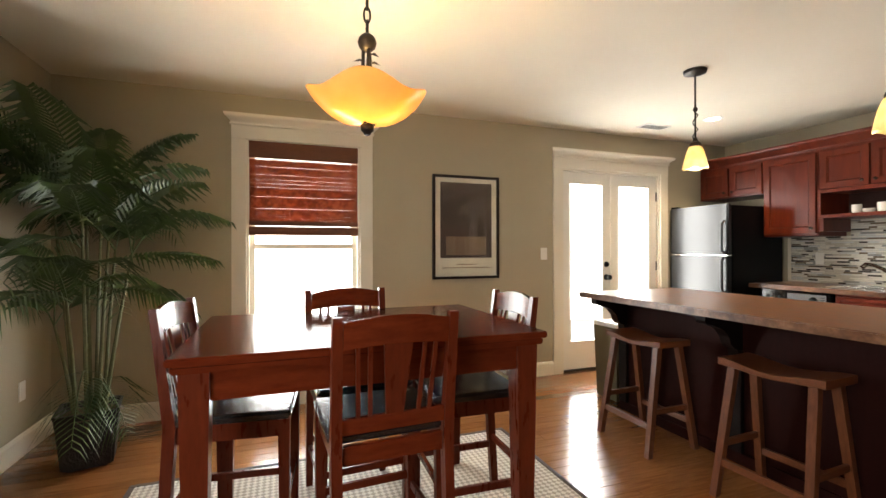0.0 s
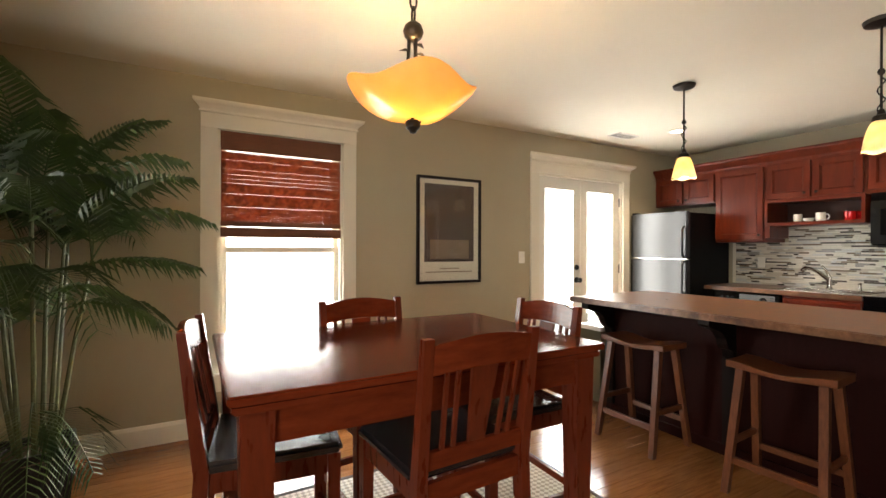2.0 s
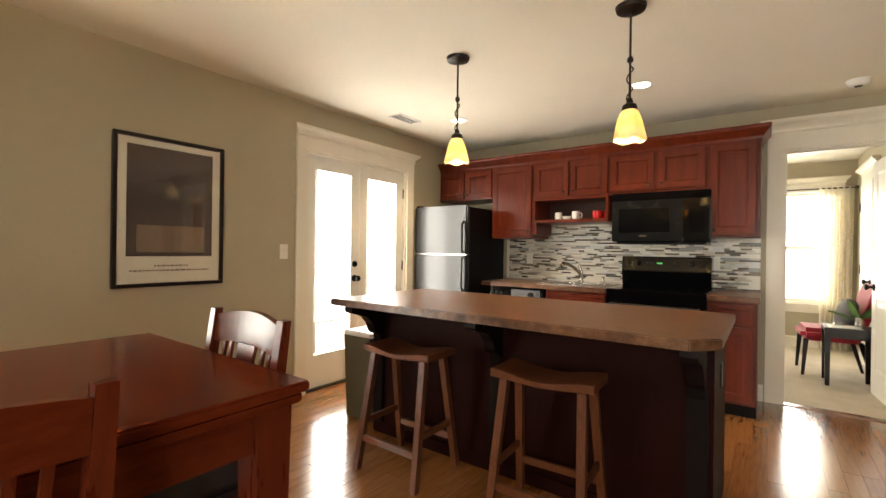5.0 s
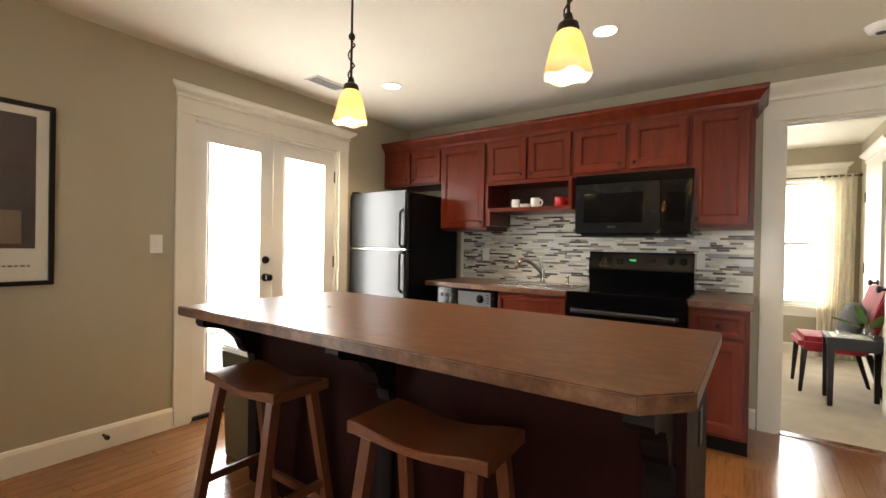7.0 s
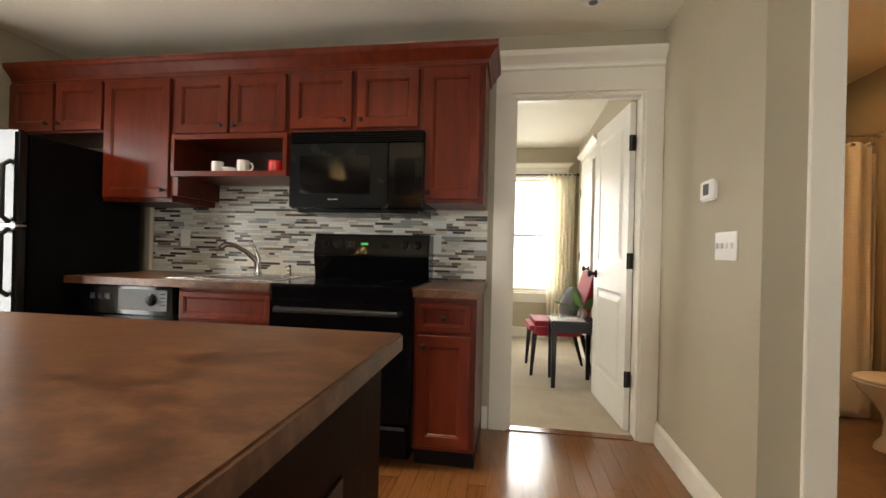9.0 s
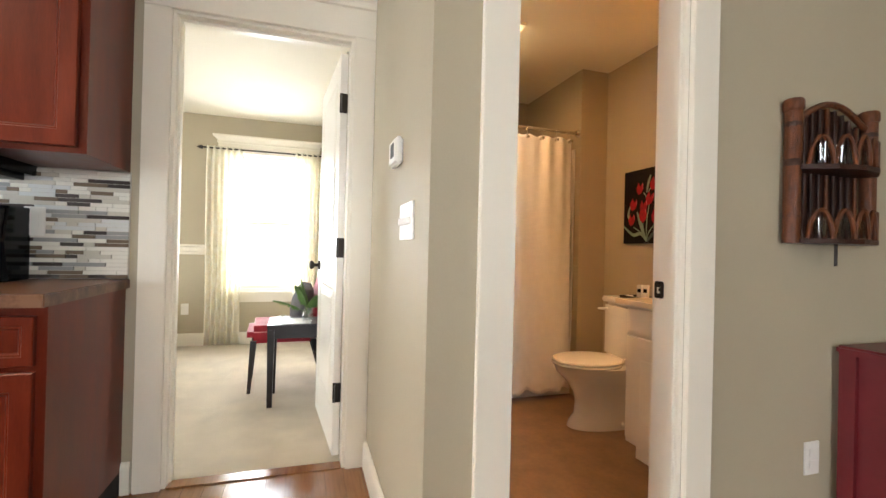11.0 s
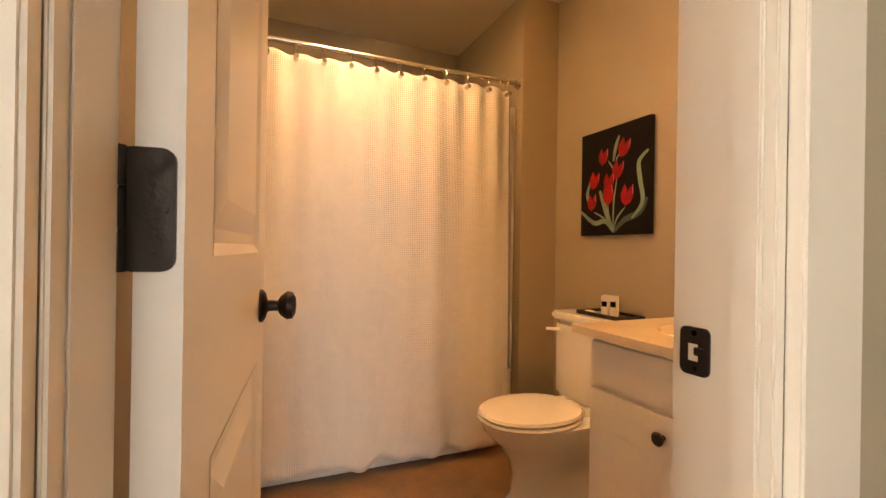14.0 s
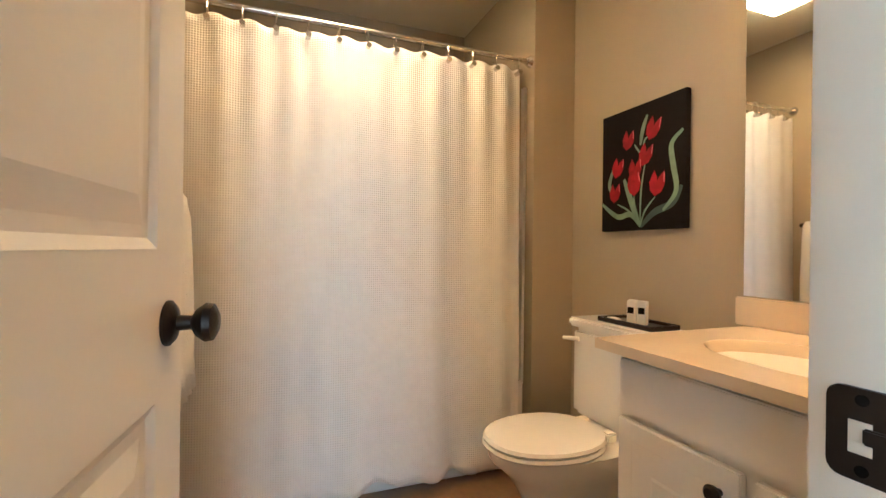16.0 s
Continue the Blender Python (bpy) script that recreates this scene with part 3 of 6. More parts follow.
def panel_door(name, hinge, angle, width, height, label, knob_both=True, arched=False):
    """A two-panel door, local x from the hinge edge; stiles, rails and recessed panels."""
    t = 0.035
    d = tagged(new(name), label, "door", "", "structure")
    d.matrix_basis = pose(*hinge, 0, 0, angle)
    st, top, mid0, mid1, bot = 0.105, height - 0.11, 0.845, 1.05, 0.22
    for nm, b in (("stile", (0, st, -t / 2, t / 2, 0, height)), ("stile", (width - st, width, -t / 2, t / 2, 0, height)),
                  ("rail", (st, width - st, -t / 2, t / 2, top, height)), ("rail", (st, width - st, -t / 2, t / 2, mid0, mid1)), ("rail", (st, width - st, -t / 2, t / 2, 0, bot))):
        part(nm, B(*b), DOORW, d)
    for z0, z1 in ((bot, mid0), (mid1, top)):
        bm = B(st, width - st, -t / 2 + 0.009, t / 2 - 0.009, z0, z1)
        panel_face(bm, st, width - st, z0, z1, -t / 2, -1)
        panel_face(bm, st, width - st, z0, z1, t / 2, 1)
        part("panel", bm, DOORW, d)
    knob(d, (width - 0.062, -t / 2, 0.945), (0, -1, 0))
    knob(d, (width - 0.062, t / 2, 0.945), (0, 1, 0))
    return d


def hinges(parent, at, zs, size=(0.035, 0.005, 0.09)):
    for z in zs:
        x, y = at
        bm = B(x - size[0] / 2, x + size[0] / 2, y - size[1] / 2, y + size[1] / 2, z - 0.045, z + 0.045, bev=0.002)
        rod(bm, (x + size[0] / 2, y, z - 0.05), (x + size[0] / 2, y, z + 0.05), 0.007)
        part("hinge", bm, BRONZE, parent, "dark bronze butt hinge")


bd = panel_door("door_2", (XE + 0.125, BDO[0] + 0.036, 0.008), 5.0, 0.755, 2.055, "cream two-panel bedroom door standing wide open")
hinges(bd, (-0.012, 0.012), (0.32, 1.06, 1.80))
for z in (0.32, 1.06, 1.80):
    part("hinge", B(-0.005, 0.0, -0.019, 0.021, z - 0.05, z + 0.05, bev=0.002), BRONZE, bd, "dark bronze hinge leaf on the door edge")
ba = panel_door("door_3", (XB + 0.120, BAO[1] - 0.030, 0.008), -6.4, 0.597, 2.02, "cream two-panel bathroom door opened inwards")


def rounded(x0, x1, z0, z1, r):
    """A rectangle with round corners, as (x, z) pairs."""
    out = []
    for cx_, cz_, a0 in ((x1 - r, z1 - r, 0), (x0 + r, z1 - r, 90), (x0 + r, z0 + r, 180), (x1 - r, z0 + r, 270)):
        out += [(cx_ + r * math.cos(radians(a0 + 22.5 * k)), cz_ + r * math.sin(radians(a0 + 22.5 * k))) for k in range(5)]
    return out


for z in (0.30, 1.09, 1.80):
    bm = prism(bmesh.new(), rounded(-0.012, 0.027, z - 0.05, z + 0.046, 0.010), "x", -0.004, 0.0)
    for k in range(3):
        rod(bm, (-0.004, 0.027, z - 0.05 + 0.033 * k), (-0.004, 0.027, z - 0.05 + 0.033 * k + 0.030), 0.006)
    for y_, z_ in ((0.004, z + 0.032), (-0.004, z - 0.002), (0.004, z - 0.036)):
        rod(bm, (-0.006, y_, z_), (-0.004, y_, z_), 0.0035)
    part("hinge", bm, BRONZE, ba, "dark bronze round-cornered hinge leaf")
SPX, SPY = XB + 0.066, BAO[0] + 0.016
sp = setting("trim_strike_plate", prism(bmesh.new(), rounded(SPX, SPX + 0.038, 0.924, 0.981, 0.008), "y", SPY, SPY + 0.003), BRONZE, "dark bronze strike plate on the jamb")
part("strike_hole", B(SPX + 0.014, SPX + 0.026, SPY + 0.0028, SPY + 0.0036, 0.941, 0.961), PAPER, sp, "pale wood in the latch hole")
part("latch_tongue", B(SPX + 0.004, SPX + 0.018, SPY + 0.0028, SPY + 0.006, 0.948, 0.958, bev=0.001), BRONZE, sp)
for z in (0.931, 0.974):
    part("screw", rod(bmesh.new(), (SPX + 0.019, SPY + 0.003, z), (SPX + 0.019, SPY + 0.0042, z), 0.0035), GREYB, sp)
cd = panel_door("door_4", (7.55, YT + 0.085, 0.008), 180, 0.72, 2.03, "cream closed closet door with dark hardware")
casing("y", YT + 0.06, 1, 6.81, 7.57, 0, 2.05, cap=0.2)
hinges(cd, (0.0, -0.02), (0.35, 1.06, 1.78))


def french_leaf(name, x0, x1, lever):
    d = tagged(new(name), "cream French door leaf with one tall glass pane", "door", "", "structure")
    y0, y1 = WN + 0.03, WN + 0.07
    g0, g1 = x0 + 0.095, x1 - 0.095
    for nm, b in (("stile", (x0, g0, y0, y1, 0.02, 2.035)), ("stile", (g1, x1, y0, y1, 0.02, 2.035)),
                  ("rail", (g0, g1, y0, y1, 0.02, 0.30)), ("rail", (g0, g1, y0, y1, 1.915, 2.035))):
        part(nm, B(*b), DOORW, d)
    for b in ((g0, g0 + 0.014, y0 - 0.006, y0, 0.30, 1.915), (g1 - 0.014, g1, y0 - 0.006, y0, 0.30, 1.915), (g0, g1, y0 - 0.006, y0, 0.29, 0.304), (g0, g1, y0 - 0.006, y0, 1.911, 1.925)):
        part("glazing_bead", B(*b, bev=0.002), DOORW, d)
    p = part("pane", B(g0 - 0.004, g1 + 0.004, y0 + 0.016, y0 + 0.024, 0.296, 1.919), PANE, d)
    p.visible_shadow = False
    if lever:
        k = knob(d, (x1 - 0.055, y0, 0.95), (0, -1, 0), "dark metal door knob")
        k.data.materials[0] = GREYB
        bm = lathe(bmesh.new(), [(0, 0), (0.03, 0), (0.03, 0.008), (0.022, 0.02), (0.012, 0.022), (0, 0.022)], 18)
        part("deadbolt", bm, GREYB, d, "round deadbolt", True, Matrix.Translation((x1 - 0.055, y0, 1.085)) @ pose(0, 0, 0, 90))
    hx = x0 if lever else x1
    for z in (0.30, 1.06, 1.82):
        bm = B(hx - 0.006, hx + 0.006, y0 - 0.012, y0, z - 0.05, z + 0.05, bev=0.002)
        part("hinge", bm, BRONZE, d, "dark bronze hinge")


french_leaf("door_1", 2.822, 3.428, True)
french_leaf("door_5", 3.434, 4.048, False)
for b in ((2.80, 2.82, WN, WN + 0.13, 0, 2.04), (4.05, 4.07, WN, WN + 0.13, 0, 2.04), (2.80, 4.07, WN, WN + 0.13, 2.04, 2.06)):
    setting("trim_jamb", B(*b), TRIM, "cream French door jamb")
setting("trim_threshold", B(2.82, 4.05, WN + 0.0, WN + 0.12, 0.0, 0.018, bev=0.003), BRONZE, "dark metal door threshold")

# ---- bamboo blind ----
bl = thing("window_blind", (0, WN - 0.006, 0), "reddish brown bamboo roman shade half lowered in the window", "blind")
x0, x1 = -0.078, 0.768
part("valance", B(x0, x1, 0.004, 0.016, 1.965, 2.098), BAMBOOD, bl, "woven dark brown valance")
rs = random.Random(2)
z = 1.96
while z > 1.47:
    h = 0.0062 + 0.0015 * rs.random()
    gap = 0.0002 if rs.random() < 0.92 else 0.0009
    part("slat", B(x0, x1, 0.010, 0.0125, z - h, z), BAMBOO, bl)
    z -= h + gap
for zz, dd in ((1.47, 0.0), (1.428, -0.006), (1.395, -0.003)):
    part("fold", B(x0, x1, 0.002 + dd, 0.014 + dd, zz - 0.036, zz), BAMBOOD, bl, "gathered bamboo fold")

# ---- framed print ----
pic = thing("framed_print", (1.758, WN, 1.447), "black-framed poster under glass with a dark brown abstract image", "picture")
hw, hh = 0.33, 0.472
for b in ((-hw, hw, -0.03, 0, hh - 0.024, hh), (-hw, hw, -0.03, 0, -hh, -hh + 0.024), (-hw, -hw + 0.024, -0.03, 0, -hh + 0.024, hh - 0.024), (hw - 0.024, hw, -0.03, 0, -hh + 0.024, hh - 0.024)):
    part("frame_bar", B(*b, bev=0.003), ESP, pic)
part("paper", B(-hw + 0.02, hw - 0.02, -0.012, -0.004, -hh + 0.02, hh - 0.02), PAPER, pic)
part("dark_field", B(-hw + 0.075, hw - 0.075, -0.014, -0.0125, -0.28, hh - 0.065), ARTD, pic, "dark brown violet printed field")
part("tan_field", B(-0.20, 0.20, -0.0155, -0.0145, -0.255, -0.085), ARTT, pic, "blurred tan rectangle")
for z, w in ((-0.345, 0.10), (-0.375, 0.235)):
    bm = bmesh.new()
    x = -w
    while x < w:
        L = rs.uniform(0.008, 0.03)
        box(bm, x, min(x + L, w), -0.0135, -0.0125, z, z + 0.010)
        x += L + 0.007
    part("caption_bars", bm, ARTT, pic, "line of small unreadable print")
g = part("glass", B(-hw + 0.022, hw - 0.022, -0.020, -0.018, -hh + 0.022, hh - 0.022), PICG, pic)
g.visible_shadow = False

# ---- wall plates ----


def plate(at, facing, label, w=0.072, h=0.116, kind="switch", gang=1):
    t = thing("light_switch" if kind == "switch" else "wall_outlet", at, label, "switch" if kind == "switch" else "outlet", "", facing)
    part("cover_plate", B(-w / 2, w / 2, -0.006, 0, -h / 2, h / 2, bev=0.002), WHITE, t)
    for i in range(gang):
        cx = (i - (gang - 1) / 2) * 0.042
        if kind == "switch":
            part("toggle", B(cx - 0.005, cx + 0.005, -0.016, -0.006, -0.010, 0.012, bev=0.002), WHITE, t)
        else:
            for z in (-0.02, 0.02):
                part("socket", B(-0.016, 0.016, -0.0085, -0.006, z - 0.014, z + 0.014, bev=0.002), WHITE, t)
    return t


plate((2.59, WN, 1.20), 0, "white toggle switch on the olive wall beside the French door")
plate((XW, 3.76, 0.39), 90, "white outlet low on the west wall behind the palm", kind="outlet")
plate((4.243, YT, 1.155), 180, "white four-gang switch plate on the pale hall wall", w=0.185, gang=4)
plate((XE - 0.012, 3.14, 1.15), -90, "beige outlet set in the mosaic backsplash", kind="outlet")
plate((XE - 0.012, 1.365, 1.145), -90, "white outlet in the backsplash beside the range", kind="outlet")
plate((XB, -1.40, 0.365), -90, "white outlet low on the grey hall wall", kind="outlet")
plate((8.1, 1.52, 0.39), -90, "white bedroom outlet below the chair rail", kind="outlet")
th = thing("thermostat", (4.389, YT, 1.40), "white wall thermostat with a small grey screen", "thermostat", "", 180)
part("case", B(-0.062, 0.062, -0.028, 0, -0.046, 0.046, bev=0.008), WHITE, th)
part("screen", B(-0.02, 0.032, -0.030, -0.0275, -0.02, 0.028), GREYC, th, "grey display")
dst = thing("door_stop", (2.32, WN - 0.016, 0.085), "small dark spring door stop on the baseboard", "door stop")
part("spring", rod(bmesh.new(), (0, 0, 0), (0, -0.05, 0), 0.008), BRONZE, dst)
part("tip", rod(bmesh.new(), (0, -0.05, 0), (0, -0.065, 0), 0.013), BRONZE, dst)

# ---- ceiling fittings ----
for y in (3.36, 1.75):
    c = thing("recessed_light", (3.92, y, CEIL), "round recessed ceiling downlight with white trim, lit", "light", "kitchen downlights")
    bm = lathe(bmesh.new(), [(0.062, 0.0), (0.062, -0.003), (0.074, -0.006), (0.088, -0.004), (0.09, 0.0)], 32)
    part("trim_ring", bm, WHITE, c, smooth=True)
    part("lens", lathe(bmesh.new(), [(0.0, -0.0025), (0.062, -0.002)], 32), BULB, c, "glowing frosted lens")
v = thing("ceiling_vent", (3.60, 3.74, CEIL), "white slatted ceiling air register", "vent")
for b in ((-0.15, 0.15, -0.075, -0.06), (-0.15, 0.15, 0.06, 0.075), (-0.15, -0.135, -0.06, 0.06), (0.135, 0.15, -0.06, 0.06)):
    part("frame", B(*b, -0.008, 0, bev=0.002), WHITE, v)
for i in range(9):
    yy = -0.05 + i * 0.0125
    part("slat", B(-0.135, 0.135, yy, yy + 0.004, -0.009, 0), GREYC if i % 2 else WHITE, v)
sm = thing("smoke_detector", (4.66, 0.50, CEIL), "white round smoke detector on the ceiling", "smoke detector")
part("body", lathe(bmesh.new(), [(0.0, -0.04), (0.04, -0.04), (0.058, -0.03), (0.066, -0.012), (0.07, 0)], 28), WHITE, sm, smooth=True)
part("grille", lathe(bmesh.new(), [(0.0, -0.044), (0.022, -0.043), (0.024, -0.039)], 20), GREYC, sm)

# dining pendant
LX, LY = 0.51, 2.27
dl = thing("dining_pendant", (LX, LY, 0), "amber glass bowl pendant hung on dark wrought iron over the table", "pendant light")


def bowl_wave(r, z, a):
    k = (r / 0.255) ** 2
    return r * (0.96 + 0.03 * k * math.cos(4 * a + 0.9)), z + 0.022 * k * math.cos(4 * a + 0.9)


bprof = [(0.02, 1.785), (0.07, 1.790), (0.125, 1.806), (0.175, 1.832), (0.215, 1.860), (0.243, 1.886), (0.258, 1.909), (0.252, 1.914), (0.238, 1.892), (0.21, 1.866), (0.172, 1.838), (0.125, 1.812), (0.07, 1.796), (0.02, 1.7906)]
part("bowl", lathe(bmesh.new(), bprof, 64, wave=bowl_wave), AMBER, dl, "amber glass bowl with a wavy rim", True)
part("finial", lathe(bmesh.new(), [(0, 1.733), (0.012, 1.737), (0.018, 1.748), (0.028, 1.756), (0.03, 1.776), (0.022, 1.788), (0, 1.79)], 16), BRONZE, dl, smooth=True)
for k in range(3):
    a = 2 * math.pi * k / 3
    part("stem", tube(bmesh.new(), [(0.028 * math.cos(a), 0.028 * math.sin(a), 1.78), (0.022 * math.cos(a + 0.4), 0.022 * math.sin(a + 0.4), 1.98), (0.016 * math.cos(a + 0.8), 0.016 * math.sin(a + 0.8), 2.12)], 0.0075), BRONZE, dl, smooth=True)
part("collar", lathe(bmesh.new(), [(0, 2.095), (0.018, 2.098), (0.034, 2.113), (0.041, 2.135), (0.034, 2.157), (0.018, 2.172), (0, 2.175)], 16), BRONZE, dl, smooth=True)
for k, (z, a) in enumerate(((2.09, 0.3), (2.055, 2.9), (2.05, 0.1), (2.0, 3.3))):
    bm = bmesh.new()
    c, s = math.cos(a), math.sin(a)
    vs = [bm.verts.new((c * u - s * w, s * u + c * w, z + h)) for u, w, h in ((0.01, 0, 0), (0.032, 0.014, 0.006), (0.06, 0, -0.002), (0.032, -0.014, 0.006), (0.032, 0, 0.012), (0.032, 0, 0.0))]
    for i, j in ((0, 1), (1, 2), (2, 3), (3, 0)):
        bm.faces.new((vs[i], vs[j], vs[4])), bm.faces.new((vs[j], vs[i], vs[5]))
    part("leaf", bm, BRONZE, dl)
z = 2.17
flip = 0
while z < CEIL - 0.04:
    pts = []
    for i in range(13):
        a = 2 * math.pi * i / 12
        u, w = 0.014 * math.cos(a), 0.034 * math.sin(a)
        pts.append((u, 0, z + 0.03 + w) if flip % 2 else (0, u, z + 0.03 + w))
    part("chain_link", tube(bmesh.new(), pts, 0.0045, 6), BRONZE, dl, smooth=True)
    z += 0.055
    flip += 1
part("canopy", lathe(bmesh.new(), [(0, 2.415), (0.02, 2.418), (0.05, 2.43), (0.062, 2.449), (0, 2.449)], 24), BRONZE, dl, smooth=True)

# kitchen pendants
def pendant(y):
    p = thing("island_pendant", (2.79, y, 0), "small cream art glass bell pendant on a dark iron stem", "pendant light", "island pendants")
    part("canopy", lathe(bmesh.new(), [(0, 2.415), (0.03, 2.418), (0.068, 2.43), (0.074, 2.449), (0, 2.449)], 28), BRONZE, p, smooth=True)
    part("stem", rod(bmesh.new(), (0, 0, 2.06), (0, 0, 2.42), 0.0055), BRONZE, p)
    part("stem_ball", lathe(bmesh.new(), [(0, 2.165), (0.013, 2.175), (0.016, 2.187), (0.011, 2.2), (0, 2.207)], 12), BRONZE, p, smooth=True)
    pts = [(0.015 * math.cos(i * 0.8), 0.015 * math.sin(i * 0.8), 1.97 + i * 0.012) for i in range(17)]
    part("vine", tube(bmesh.new(), pts, 0.0035, 6), BRONZE, p, smooth=True)
    part("socket", lathe(bmesh.new(), [(0, 2.0), (0.012, 1.995), (0.018, 1.97), (0.032, 1.962), (0.037, 1.945), (0.036, 1.935), (0, 1.935)], 20), BRONZE, p, smooth=True)
    part("stem", rod(bmesh.new(), (0, 0, 1.99), (0, 0, 2.07), 0.006), BRONZE, p)

    def wv(r, z, a):
        k = max(0.0, (1.86 - z) / 0.075)
        return r * (1 + 0.04 * k * math.cos(5 * a)), z + 0.006 * k * math.cos(5 * a)
    part("shade", lathe(bmesh.new(), [(0.03, 1.94), (0.043, 1.925), (0.056, 1.89), (0.066, 1.85), (0.074, 1.81), (0.079, 1.785), (0.076, 1.786), (0.070, 1.812), (0.062, 1.85), (0.052, 1.89), (0.039, 1.923), (0.027, 1.937)], 40, wave=wv), CREAMG, p, "cream and amber bell glass", True)


pendant(2.59)
pendant(1.555)

# ---- rug ----
chk = RUG.node_tree
ck, mp2, tc2 = chk.nodes.new("ShaderNodeTexChecker"), chk.nodes.new("ShaderNodeMapping"), chk.nodes.new("ShaderNodeTexCoord")
mp2.inputs["Rotation"].default_value = (0, 0, radians(45))
ck.inputs["Scale"].default_value = 46
ck.inputs["Color1"].default_value, ck.inputs["Color2"].default_value = (0.34, 0.30, 0.26, 1), (0.62, 0.57, 0.50, 1)
chk.links.new(tc2.outputs["Object"], mp2.inputs[0])
chk.links.new(mp2.outputs[0], ck.inputs[0])
chk.links.new(ck.outputs[0], chk.nodes["Principled BSDF"].inputs["Base Color"])
rg = thing("area_rug", (0.505, 2.36, 0), "flat-woven taupe rug with a small diamond weave and dark border", "rug")
part("field", B(-1.06, 1.06, -0.72, 0.72, 0.001, 0.009), RUG, rg)
for b in ((-1.09, 1.09, 0.72, 0.75), (-1.09, 1.09, -0.75, -0.72), (-1.09, -1.06, -0.72, 0.72), (1.06, 1.09, -0.72, 0.72)):
    part("border", B(*b, 0.001, 0.010, bev=0.002), RUGB, rg, "dark bound edge")

# ---- dining table ----
tb = thing("dining_table", (0.498, 2.36, 0), "counter-height cherry dining table with a polished square-edged top", "table")
tx, ty = 0.668, 0.47
part("tabletop", B(-tx, tx, -ty, ty, 0.889, 0.915, bev=0.005), CHERRY, tb)
part("top_underlayer", B(-tx + 0.012, tx - 0.012, -ty + 0.012, ty - 0.012, 0.862, 0.889, bev=0.006), CHERRY, tb)
for sx in (-1, 1):
    for sy in (-1, 1):
        bm = beam(bmesh.new(), (sx * (tx - 0.075), sy * (ty - 0.075), 0.011), (sx * (tx - 0.075), sy * (ty - 0.075), 0.862), 0.062, 0.062, 0.088, 0.088)
        part("leg", bm, CHERRYV, tb)
for sy in (-1, 1):
    part("apron", B(-tx + 0.119, tx - 0.119, sy * (ty - 0.055) - 0.011, sy * (ty - 0.055) + 0.011, 0.765, 0.862, bev=0.002), CHERRY, tb)
for sx in (-1, 1):
    part("apron", B(sx * (tx - 0.055) - 0.011, sx * (tx - 0.055) + 0.011, -ty + 0.119, ty - 0.119, 0.765, 0.862, bev=0.002), CHERRY, tb)


